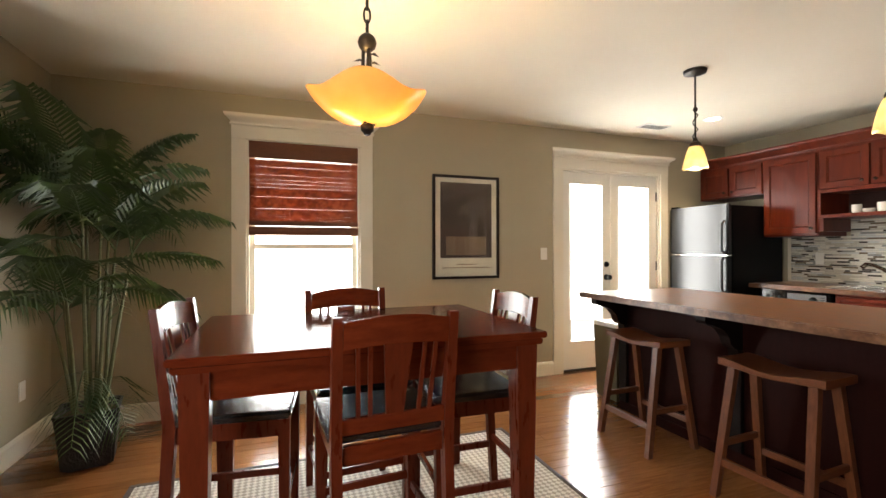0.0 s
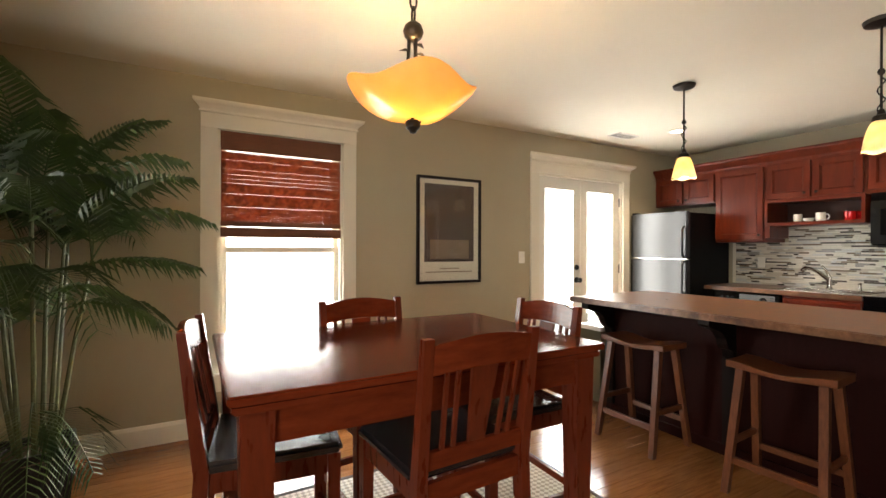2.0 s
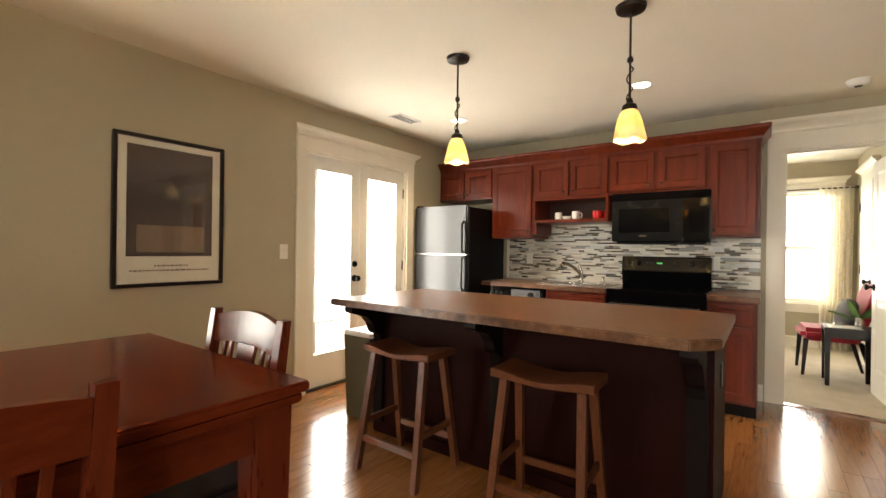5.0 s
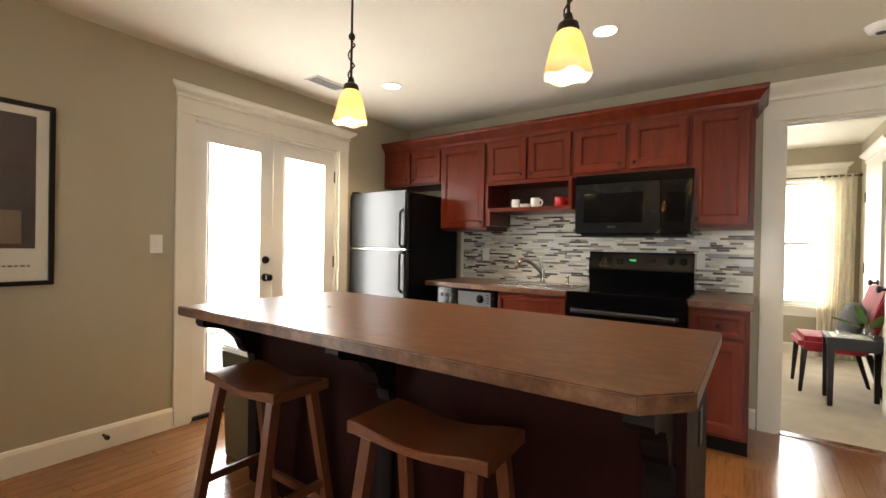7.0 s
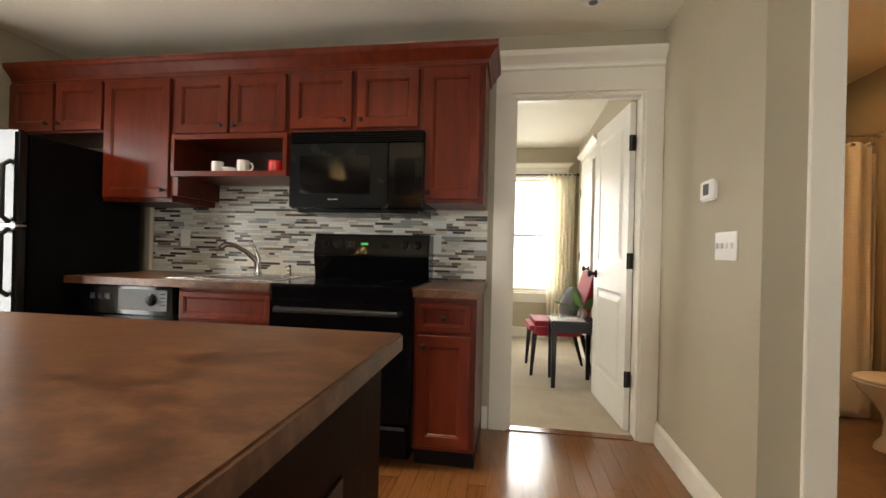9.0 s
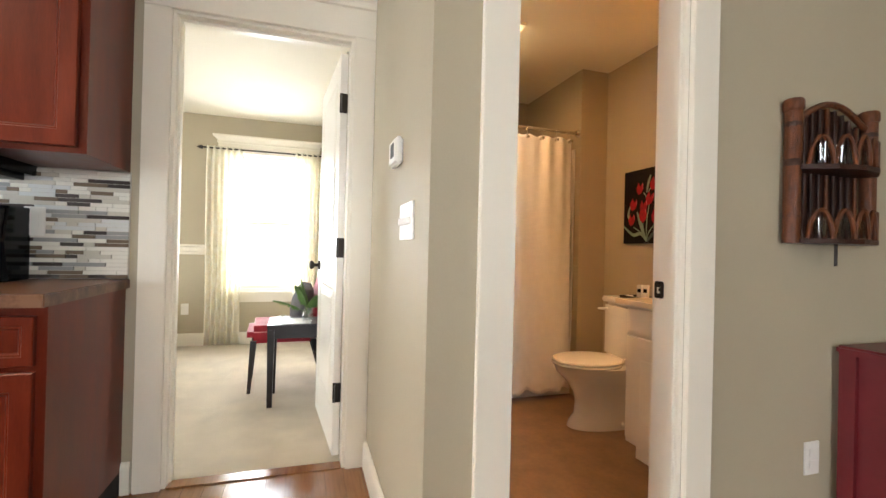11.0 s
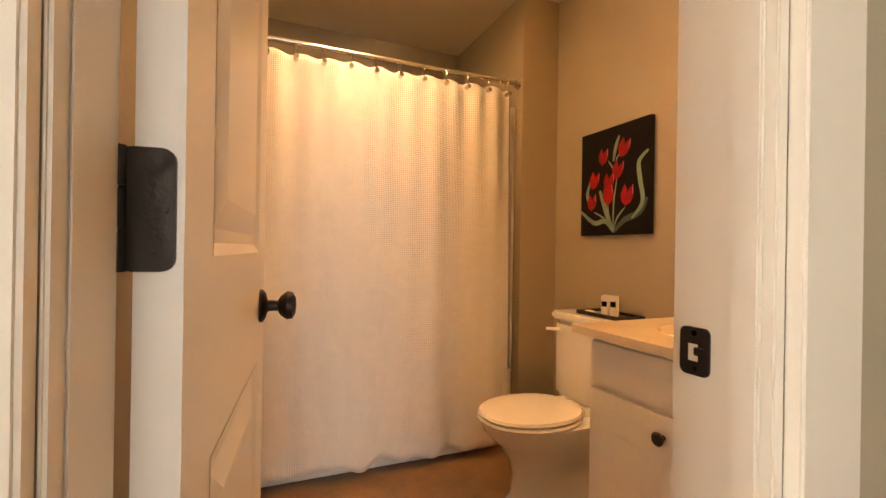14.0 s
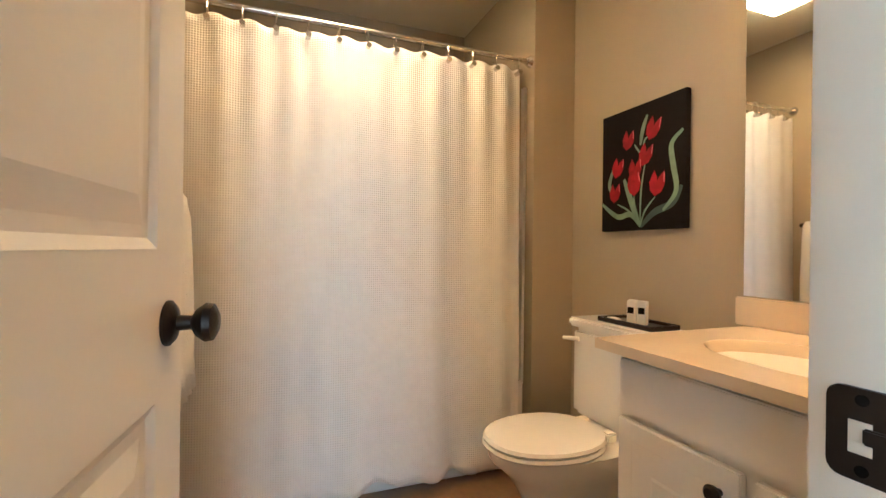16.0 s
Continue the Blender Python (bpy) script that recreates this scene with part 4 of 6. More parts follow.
# ---- dining chairs ----
def dining_chair(label):
    c = thing("dining_chair", (0, 0, 0), label, "chair", "chairs round the dining table")
    W = 0.212

    def by(z):      # the back leans outwards above the seat
        return -0.195 - max(0, z - 0.62) * 0.13
    bm = B(-0.22, 0.22, -0.185, 0.225, 0.598, 0.635, bev=0.012)
    part("seat", bm, SEATB, c, "dark polished seat", True)
    for s in (-1, 1):
        bm = beam(bmesh.new(), (s * (W - 0.015), by(0) - 0.035, 0.011), (s * (W - 0.015), by(0.6), 0.60), 0.032, 0.036, 0.036, 0.042)
        beam(bm, (s * (W - 0.015), by(0.6), 0.60), (s * (W - 0.012), by(1.03), 1.03), 0.036, 0.042, 0.032, 0.026)
        part("back_post", bm, CHERRYV, c)
        bm = beam(bmesh.new(), (s * (W - 0.018), 0.197, 0.011), (s * (W - 0.018), 0.197, 0.60), 0.032, 0.032, 0.042, 0.042)
        part("front_leg", bm, CHERRYV, c)
    n = 12
    up = [(-W + 0.03 + (2 * W - 0.06) * i / n, 1.012 + 0.022 * math.sin(math.pi * i / n)) for i in range(n + 1)]
    lo = [(-W + 0.03 + (2 * W - 0.06) * i / n, 0.925 + 0.012 * math.sin(math.pi * i / n)) for i in range(n + 1)]
    bm = bmesh.new()
    ring = []
    for (x, z1), (_, z0) in zip(up, lo):
        cy = -0.022 * math.cos(math.pi * x / (2 * W))     # rail curves backwards
        ring.append([bm.verts.new((x, by(z) + cy + d, z)) for z, d in ((z0, -0.010), (z0, 0.010), (z1, 0.010), (z1, -0.010))])
    for a, b in zip(ring, ring[1:]):
        for k in range(4):
            bm.faces.new((a[k], a[(k + 1) % 4], b[(k + 1) % 4], b[k]))
    bm.faces.new(ring[0][::-1]), bm.faces.new(ring[-1])
    part("top_rail", bm, CHERRY, c)
    part("lower_rail", B(-W + 0.03, W - 0.03, by(0.66) - 0.012, by(0.66) + 0.008, 0.638, 0.69, bev=0.002), CHERRY, c)
    bm = bmesh.new()
    beam(bm, (0, by(0.69), 0.69), (0, by(0.93) - 0.016, 0.935), 0.062, 0.012, 0.098, 0.012)
    part("splat", bm, CHERRYV, c, "tapered central splat")
    for s in (-1, 1):
        for i, x in enumerate((0.085, 0.125)):
            bm = beam(bmesh.new(), (s * x, by(0.69), 0.69), (s * (x + 0.01), by(0.93) - 0.014, 0.932), 0.014, 0.010)
            part("slat", bm, CHERRYV, c)
    part("apron", B(-0.175, 0.175, 0.186, 0.206, 0.535, 0.598), CHERRY, c)
    part("apron", B(-0.175, 0.175, -0.206, -0.186, 0.535, 0.598), CHERRY, c)
    for s in (-1, 1):
        part("apron", B(s * 0.195 - 0.010, s * 0.195 + 0.010, -0.175, 0.176, 0.535, 0.598), CHERRYV, c)
        part("stretcher", B(s * 0.195 - 0.009, s * 0.195 + 0.009, -0.205, 0.182, 0.20, 0.232, bev=0.002), CHERRYV, c)
    part("stretcher", B(-0.18, 0.18, 0.189, 0.207, 0.24, 0.272, bev=0.002), CHERRY, c)
    part("stretcher", B(-0.18, 0.18, -0.225, -0.207, 0.24, 0.272, bev=0.002), CHERRY, c)
    return c


ch = dining_chair("counter-height cherry slat-back chair pushed under the table")
ch.matrix_basis = pose(0.513, 2.045, 0, 0, 0, 3)
copy_thing(ch, pose(0.509, 2.575, 0, 0, 0, 184))
copy_thing(ch, pose(0.0, 2.39, 0, 0, 0, -97))
copy_thing(ch, pose(0.985, 2.30, 0, 0, 0, 88))


# ---- island ----
isl = thing("kitchen_island", (0, 0, 0), "kitchen island with dark brown panelled base and seating overhang", "island")
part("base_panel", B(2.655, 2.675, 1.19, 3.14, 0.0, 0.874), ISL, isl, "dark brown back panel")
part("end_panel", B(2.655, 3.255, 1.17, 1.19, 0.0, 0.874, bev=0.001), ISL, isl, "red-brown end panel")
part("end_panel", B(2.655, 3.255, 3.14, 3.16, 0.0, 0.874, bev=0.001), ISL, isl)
part("body", B(2.675, 3.235, 1.19, 3.14, 0.09, 0.874), CAB, isl)
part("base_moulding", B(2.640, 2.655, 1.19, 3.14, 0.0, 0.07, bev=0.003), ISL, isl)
for y in (3.10, 2.20, 1.23):
    pr = [(2.655, 0.870), (2.365, 0.870), (2.360, 0.845), (2.372, 0.828), (2.42, 0.818), (2.50, 0.79), (2.545, 0.745), (2.562, 0.70), (2.585, 0.675), (2.615, 0.668), (2.625, 0.62), (2.655, 0.61)]
    part("corbel", prism(bmesh.new(), pr, "y", y - 0.032, y + 0.032), DARKW, isl, "dark carved corbel under the overhang")
    part("post", B(2.630, 2.655, y - 0.04, y + 0.04, 0.07, 0.66, bev=0.003), DARKW, isl)
ol = part("outlet_plate", B(2.95, 3.02, 1.164, 1.17, 0.60, 0.715, bev=0.002), ESP, isl, "dark outlet plate on the end panel")
ct = thing("island_countertop", (0, 0, 0), "brown mottled laminate island top with a clipped corner", "countertop")
bm = prism(bmesh.new(), [(2.325, 1.225), (2.43, 1.13), (3.285, 1.13), (3.285, 3.225), (2.325, 3.225)], "z", 0.874, 0.917)
bmesh.ops.bevel(bm, geom=[e for e in bm.edges], offset=0.004, segments=2, affect="EDGES")
part("slab", bm, LAM, ct)
rim = [(3.285, 1.13), (2.43, 1.13), (2.325, 1.225), (2.325, 3.225), (3.285, 3.225)]
for (ax, ay), (bx_, by_) in zip(rim, rim[1:]):
    d_ = Vector((bx_ - ax, by_ - ay)).normalized()
    o_ = Vector((d_.y, -d_.x)) * (-1 if (d_.y * (2.8 - ax) - d_.x * (2.2 - ay)) < 0 else 1) * -0.0015
    e_ = d_ * 0.004
    quad = [(ax + e_.x, ay + e_.y), (bx_ - e_.x, by_ - e_.y), (bx_ - e_.x + o_.x, by_ - e_.y + o_.y), (ax + e_.x + o_.x, ay + e_.y + o_.y)]
    part("edge_band", prism(bmesh.new(), quad, "z", 0.8785, 0.9125), LAM, ct, "laminate edge strip")
bn = thing("waste_bin", (2.86, 3.37, 0), "olive-brown square waste bin beside the island", "bin")
bm = beam(bmesh.new(), (0, 0, 0.004), (0, 0, 0.60), 0.30, 0.24, 0.34, 0.27)
part("body", bm, BIN, bn)
part("lid", B(-0.175, 0.175, -0.14, 0.14, 0.60, 0.635, bev=0.01), WHITE, bn, "pale lid")


# ---- stools ----
def bar_stool():
    s = thing("bar_stool", (0, 0, 0), "saddle-seat wooden bar stool drawn up at the island", "stool", "island bar stools")
    bm = bmesh.new()
    n = 16
    rings = []
    for i in range(n + 1):
        y = -0.235 + 0.47 * i / n
        dip = 0.028 * (1 - math.cos(2 * math.pi * i / n)) / 2
        zt, zb = 0.688 - dip, 0.650 - 0.5 * dip
        rings.append([bm.verts.new((x, y, z)) for x, z in ((-0.122, zb + 0.004), (-0.118, zb), (0.118, zb), (0.122, zb + 0.004), (0.122, zt - 0.004), (0.118, zt), (0.0, zt - 0.002), (-0.118, zt), (-0.122, zt - 0.004))])
    for a, b in zip(rings, rings[1:]):
        for k in range(9):
            bm.faces.new((a[k], a[(k + 1) % 9], b[(k + 1) % 9], b[k]))
    bm.faces.new(rings[0][::-1]), bm.faces.new(rings[-1])
    part("seat", bm, STOOLW, s, "dished saddle seat", True)

    def leg(sx, sy, z):
        k = z / 0.66
        return (sx * (0.185 - 0.105 * k), sy * (0.208 - 0.03 * k))
    for sx in (-1, 1):
        for sy in (-1, 1):
            a, b = leg(sx, sy, 0), leg(sx, sy, 0.66)
            part("leg", beam(bmesh.new(), (*a, 0.0), (*b, 0.662), 0.034, 0.034, 0.036, 0.038), STOOLV, s)
    for sx in (-1, 1):
        x, y = leg(sx, 1, 0.17)
        part("stretcher", B(x - 0.010, x + 0.010, -y + 0.015, y - 0.015, 0.155, 0.19, bev=0.002), STOOLW, s)
    for sy in (-1, 1):
        x, y = leg(1, sy, 0.26)
        part("stretcher", B(-x + 0.015, x - 0.015, y - 0.009, y + 0.009, 0.245, 0.278, bev=0.002), STOOLW, s)
    return s


st = bar_stool()
st.matrix_basis = pose(2.397, 2.632, 0, 0, 0, 0)
copy_thing(st, pose(2.412, 1.800, 0, 0, 0, 3))


# ---- kitchen wall cabinets ----
def cab_door(parent, y0, y1, z0, z1, xf, knob_at=None, drawer=False):
    """A framed door with a recessed panel, facing -x, its front at xf."""
    s = 0.055 if not drawer else 0.03
    bm = bmesh.new()
    rings = []
    for inset, dx in ((0.0, 0.020), (0.0, 0.003), (0.003, 0.0), (s - 0.003, 0.0), (s, 0.004), (s + 0.004, 0.004), (s + 0.010, 0.011)):
        rings.append([bm.verts.new((xf + dx, y, z)) for y, z in ((y0 + inset, z0 + inset), (y1 - inset, z0 + inset), (y1 - inset, z1 - inset), (y0 + inset, z1 - inset))])
    for a, b in zip(rings, rings[1:]):
        for k in range(4):
            bm.faces.new((a[k], a[(k + 1) % 4], b[(k + 1) % 4], b[k]))
    bm.faces.new(rings[0]), bm.faces.new(rings[-1])
    d = part("drawer_front" if drawer else "door", bm, CAB, parent)
    if knob_at:
        kb = lathe(bmesh.new(), [(0, 0), (0.006, 0), (0.006, 0.012), (0.013, 0.017), (0.014, 0.023), (0.008, 0.028), (0, 0.029)], 14)
        part("knob", kb, BRONZE, d, "small dark bronze knob", True, Matrix.Translation((xf, *knob_at)) @ pose(0, 0, 0, 0, -90, 0))
    return d


XF = 4.655
XC = XF + 0.022


def upper(y0, y1, z0, doors, label):
    c = thing("wall_cabinet", (0, 0, 0), label, "cabinet", "cherry wall cabinets")
    part("body", B(XC, XE, y0, y1, z0, 2.13, bev=0.001), CAB, c)
    for d in doors:
        cab_door(c, *d)
    return c


upper(3.41, 4.12, 1.79, [(3.775, 4.105, 1.805, 2.105, XF, (3.81, 1.845)), (3.42, 3.755, 1.805, 2.105, XF, (3.72, 1.845))], "short cherry cabinet pair above the refrigerator")
upper(2.93, 3.41, 1.36, [(2.945, 3.40, 1.385, 2.105, XF, (2.975, 1.43))], "tall single-door cherry wall cabinet")
cc = upper(2.18, 2.93, 1.745, [(2.56, 2.915, 1.77, 2.105, XF, (2.60, 1.81)), (2.195, 2.545, 1.77, 2.105, XF, (2.51, 1.81))], "cherry cabinet pair with open cup shelf below")
part("shelf_board", B(XF, XE, 2.18, 2.93, 1.515, 1.545, bev=0.002), CAB, cc)
part("shelf_back", B(XE - 0.012, XE, 2.18, 2.93, 1.545, 1.745), CABIN, cc)
for y in (2.18, 2.905):
    part("shelf_side", B(XF, XE - 0.012, y, y + 0.025, 1.545, 1.745, bev=0.001), CAB, cc)
part("shelf_bracket", B(XC, XE, 2.895, 2.93, 1.40, 1.515), CAB, cc)
part("face_rail", B(XF + 0.002, XC, 2.18, 2.93, 1.735, 1.765, bev=0.001), CAB, cc)
upper(1.395, 2.18, 1.755, [(1.795, 2.165, 1.785, 2.105, XF, (1.835, 1.825)), (1.41, 1.765, 1.785, 2.105, XF, (1.735, 1.825))], "short cherry cabinet pair above the microwave")
upper(1.045, 1.395, 1.365, [(1.07, 1.38, 1.385, 2.105, XF, (1.345, 1.42))], "tall cherry wall cabinet at the end of the run")
cr = thing("cabinet_crown", (0, 0, 0), "cherry crown moulding along the wall cabinets", "moulding")
CP = [(0, 0), (0.012, 0), (0.015, 0.018), (0.030, 0.036), (0.052, 0.062), (0.062, 0.070), (0.066, 0.085), (0.066, 0.10), (0, 0.10)]
bm = bmesh.new()
n = len(CP)
x0c = XC + 0.01
ra = [bm.verts.new((x0c - u, 4.12, 2.13 + v)) for u, v in CP]
rb = [bm.verts.new((x0c - u, 1.045 - u, 2.13 + v)) for u, v in CP]
rc = [bm.verts.new((XE, 1.045 - u, 2.13 + v)) for u, v in CP]
for p, q in ((ra, rb), (rb, rc)):
    for i in range(n):
        bm.faces.new((p[i], p[(i + 1) % n], q[(i + 1) % n], q[i]))
bm.faces.new(ra[::-1]), bm.faces.new(rc)
part("moulding", bm, CAB, cr)


def cup(x, y, z, material, label, handle=True, r=0.037, h=0.08, ang=0.0):
    t = thing("mug", (x, y, z), label, "cup", "", ang)
    part("body", lathe(bmesh.new(), [(0, 0.0), (r * 0.78, 0.0), (r * 0.9, 0.006), (r, h * 0.4), (r * 0.97, h), (r * 0.9, h), (r * 0.92, h * 0.4), (r * 0.7, 0.008), (0, 0.007)], 24), material, t, smooth=True)
    if handle:
        part("handle", tube(bmesh.new(), [(0.9 * r, 0, h * 0.8), (r + 0.018, 0, h * 0.78), (r + 0.026, 0, h * 0.5), (r + 0.016, 0, h * 0.25), (0.93 * r, 0, h * 0.22)], 0.0055, 8), material, t, smooth=True)


cup(4.77, 2.70, 1.545, CERAM, "white mug standing on the open cabinet shelf", handle=False, r=0.036, h=0.075)
cup(4.76, 2.52, 1.545, CERAM, "white mug with handle turned along the shelf", ang=-90, r=0.038, h=0.08)
bw = thing("saucer_stack", (4.755, 2.61, 1.545), "short stack of white saucers on the shelf", "dishes")
part("dish", lathe(bmesh.new(), [(0, 0), (0.03, 0), (0.042, 0.02), (0.045, 0.034), (0.04, 0.034), (0, 0.02)], 24), CERAM, bw, smooth=True)
cup(4.78, 2.32, 1.545, REDC, "glossy red mug on the open cabinet shelf", r=0.042, h=0.08, ang=-60)
cup(4.86, 2.26, 1.545, REDC, "second red mug further back on the shelf", r=0.042, h=0.08, ang=-90)

# ---- microwave ----
mw = thing("microwave", (0, 0, 0), "black over-the-range microwave with vent louvres", "microwave")
XM = 4.60
part("body", B(XM + 0.03, XE, 1.365, 2.135, 1.325, 1.755, bev=0.004), BLACK, mw)
part("door", B(XM, XM + 0.028, 1.56, 2.132, 1.33, 1.685, bev=0.006), GREYB, mw, "dark grey door")
part("window", B(XM - 0.004, XM + 0.001, 1.66, 2.07, 1.405, 1.615, bev=0.002), BLACKG, mw, "black glass window")
part("control_panel", B(XM, XM + 0.028, 1.368, 1.556, 1.33, 1.685, bev=0.005), BLACKG, mw)
part("keypad", B(XM - 0.0012, XM + 0.001, 1.41, 1.52, 1.40, 1.60, bev=0.0008), BLACK, mw, "plain black keypad")
for i in range(5):
    part("louvre", B(XM + 0.004, XM + 0.03, 1.37, 2.13, 1.692 + i * 0.0125, 1.70 + i * 0.0125), BLACK, mw)
part("badge", B(XM - 0.0015, XM, 1.84, 1.90, 1.372, 1.378), CHROME, mw, "small silver badge bar")
part("underside_hood", B(XM + 0.05, XE - 0.02, 1.40, 2.10, 1.305, 1.326), GREYB, mw)

# ---- base cabinets, counters ----
XBF = 4.455


def base_unit(y0, y1, label):
    c = thing("base_cabinet", (0, 0, 0), label, "cabinet", "cherry base cabinets")
    part("body", B(XBF + 0.022, XE, y0, y1, 0.10, 0.872, bev=0.001), CAB, c)
    part("toe_kick", B(XBF + 0.08, XE, y0 + 0.002, y1 - 0.002, 0.0, 0.10), DARKW, c)
    return c


b1 = base_unit(1.05, 1.365, "cherry base cabinet with drawer beside the range")
cab_door(b1, 1.075, 1.345, 0.70, 0.845, XBF, (1.21, 0.772), drawer=True)
cab_door(b1, 1.075, 1.345, 0.125, 0.68, XBF, (1.31, 0.63))
b2 = base_unit(2.13, 2.70, "cherry sink base cabinet")
cab_door(b2, 2.145, 2.685, 0.70, 0.85, XBF, None, drawer=True)
cab_door(b2, 2.145, 2.41, 0.125, 0.68, XBF, (2.37, 0.63))
cab_door(b2, 2.42, 2.685, 0.125, 0.68, XBF, (2.46, 0.63))
dw = thing("dishwasher", (0, 0, 0), "black dishwasher with a silver-edged dial panel", "dishwasher")
part("body", B(XBF + 0.03, XE, 2.705, 3.305, 0.02, 0.872), BLACK, dw)
part("door", B(XBF, XBF + 0.03, 2.71, 3.30, 0.12, 0.70, bev=0.004), BLACK, dw)
part("control_panel", B(XBF - 0.012, XBF + 0.03, 2.71, 3.30, 0.71, 0.865, bev=0.005), BLACKG, dw)
part("panel_plate", B(XBF - 0.015, XBF - 0.0115, 2.745, 3.05, 0.735, 0.85, bev=0.001), DULLM, dw, "brushed silver plate round the dial")
for i in range(4):
    part("print_bar", B(XBF - 0.0156, XBF - 0.0148, 2.755, 2.785, 0.765 + i * 0.02, 0.770 + i * 0.02), GREYB, dw)
kb = lathe(bmesh.new(), [(0, 0), (0.034, 0), (0.034, 0.004), (0.024, 0.006), (0.022, 0.022), (0, 0.024)], 24)
part("dial", kb, GREYB, dw, "round timer dial", True, Matrix.Translation((XBF - 0.015, 2.84, 0.795)) @ pose(0, 0, 0, 0, -90, 0))
for i in range(3):
    part("button", B(XBF - 0.016, XBF - 0.012, 3.10 + i * 0.05, 3.13 + i * 0.05, 0.79, 0.82, bev=0.001), GREYB, dw)
c1 = thing("kitchen_countertop", (0, 0, 0), "brown laminate worktop with sink cut-out", "countertop")
SX0, SX1, SY0, SY1 = 4.50, 4.97, 2.16, 2.78
for b in ((4.425, SX0, 2.13, 3.385), (SX1, XE, 2.13, 3.385), (SX0, SX1, SY1, 3.385), (SX0, SX1, 2.13, SY0)):
    part("slab", B(*b, 0.874, 0.914), LAM, c1)
part("front_edge", B(4.420, 4.425, 2.13, 3.385, 0.874, 0.914), LAM, c1)
c2 = thing("kitchen_countertop", (0, 0, 0), "short brown laminate worktop beside the range", "countertop")
part("slab", B(4.42, XE, 1.035, 1.365, 0.874, 0.914, bev=0.003), LAM, c2)
sk = thing("kitchen_sink", (0, 0, 0), "double-bowl stainless steel drop-in sink", "sink")
for b in ((SX0 - 0.015, SX1 + 0.015, SY0 - 0.015, SY0 + 0.02), (SX0 - 0.015, SX1 + 0.015, SY1 - 0.02, SY1 + 0.015), (SX0 - 0.015, SX0 + 0.02, SY0 + 0.02, SY1 - 0.02), (SX1 - 0.07, SX1 + 0.015, SY0 + 0.02, SY1 - 0.02), (SX0 + 0.02, SX1 - 0.07, 2.455, 2.485)):
    part("rim", B(*b, 0.9145, 0.921, bev=0.002), CHROME, sk)
for y0, y1 in ((SY0 + 0.02, 2.455), (2.485, SY1 - 0.02)):
    bm = bmesh.new()
    box(bm, SX0 + 0.02, SX1 - 0.07, y0, y1, 0.73, 0.735)
    for b in ((SX0 + 0.016, SX0 + 0.02, y0, y1), (SX1 - 0.07, SX1 - 0.066, y0, y1), (SX0 + 0.02, SX1 - 0.07, y0 - 0.004, y0), (SX0 + 0.02, SX1 - 0.07, y1, y1 + 0.004)):
        box(bm, *b, 0.73, 0.915)
    part("bowl", bm, CHROME, sk)
fc = thing("kitchen_faucet", (4.945, 2.52, 0.921), "brushed steel single-lever pull-out faucet", "faucet")
part("base", lathe(bmesh.new(), [(0, 0), (0.03, 0), (0.028, 0.008), (0.02, 0.016), (0.018, 0.05), (0, 0.05)], 20), CHROME, fc, smooth=True)
part("spout", tube(bmesh.new(), [(0, 0, 0.04), (-0.005, 0.01, 0.09), (-0.05, 0.06, 0.15), (-0.10, 0.10, 0.185), (-0.15, 0.13, 0.19), (-0.175, 0.145, 0.165)], [0.019, 0.018, 0.016, 0.016, 0.019, 0.018], 14), CHROME, fc, smooth=True)
part("lever", tube(bmesh.new(), [(0, 0, 0.05), (0.0, -0.005, 0.10), (-0.01, 0.02, 0.17), (-0.02, 0.05, 0.215)], [0.017, 0.016, 0.010, 0.008], 12), CHROME, fc, smooth=True)
so = thing("soap_dispenser", (4.945, 2.30, 0.921), "small steel soap pump on the sink rim", "dispenser")
part("pump", lathe(bmesh.new(), [(0, 0), (0.018, 0), (0.014, 0.01), (0.009, 0.05), (0.013, 0.055), (0.013, 0.068), (0, 0.07)], 16), CHROME, so, smooth=True)
part("nozzle", rod(bmesh.new(), (0, 0, 0.062), (-0.05, 0, 0.056), 0.006, 0.004), CHROME, so)

# ---- range ----
rn = thing("electric_range", (0, 0, 0), "black freestanding electric range with back control panel", "stove")
Y0, Y1 = 1.37, 2.125
part("body", B(4.44, XE - 0.01, Y0, Y1, 0.06, 0.895), BLACK, rn)
part("cooktop", B(4.415, XE - 0.12, Y0, Y1, 0.895, 0.918, bev=0.006), BLACKG, rn, "black glass cooktop")
part("oven_door", B(4.405, 4.44, Y0 + 0.005, Y1 - 0.005, 0.24, 0.835, bev=0.006), BLACK, rn)
part("oven_window", B(4.402, 4.406, Y0 + 0.13, Y1 - 0.13, 0.36, 0.66, bev=0.001), BLACKG, rn)
bm = tube(bmesh.new(), [(4.405, Y0 + 0.05, 0.79), (4.365, Y0 + 0.055, 0.79), (4.365, Y1 - 0.055, 0.79), (4.405, Y1 - 0.05, 0.79)], 0.014, 10)
part("oven_handle", bm, SATIN, rn, "dark bar handle", True)
part("drawer", B(4.41, 4.44, Y0 + 0.005, Y1 - 0.005, 0.07, 0.225, bev=0.004), BLACK, rn)
part("drawer_pull", B(4.398, 4.412, Y0 + 0.02, Y1 - 0.02, 0.212, 0.228, bev=0.003), SATIN, rn)
bm = prism(bmesh.new(), [(4.93, 0.918), (4.90, 1.06), (4.925, 1.195), (XE - 0.012, 1.195), (XE - 0.012, 0.90), (4.93, 0.90)], "y", Y0 + 0.01, Y1 - 0.01)
part("backguard", bm, BLACK, rn, "slanted black control backguard")
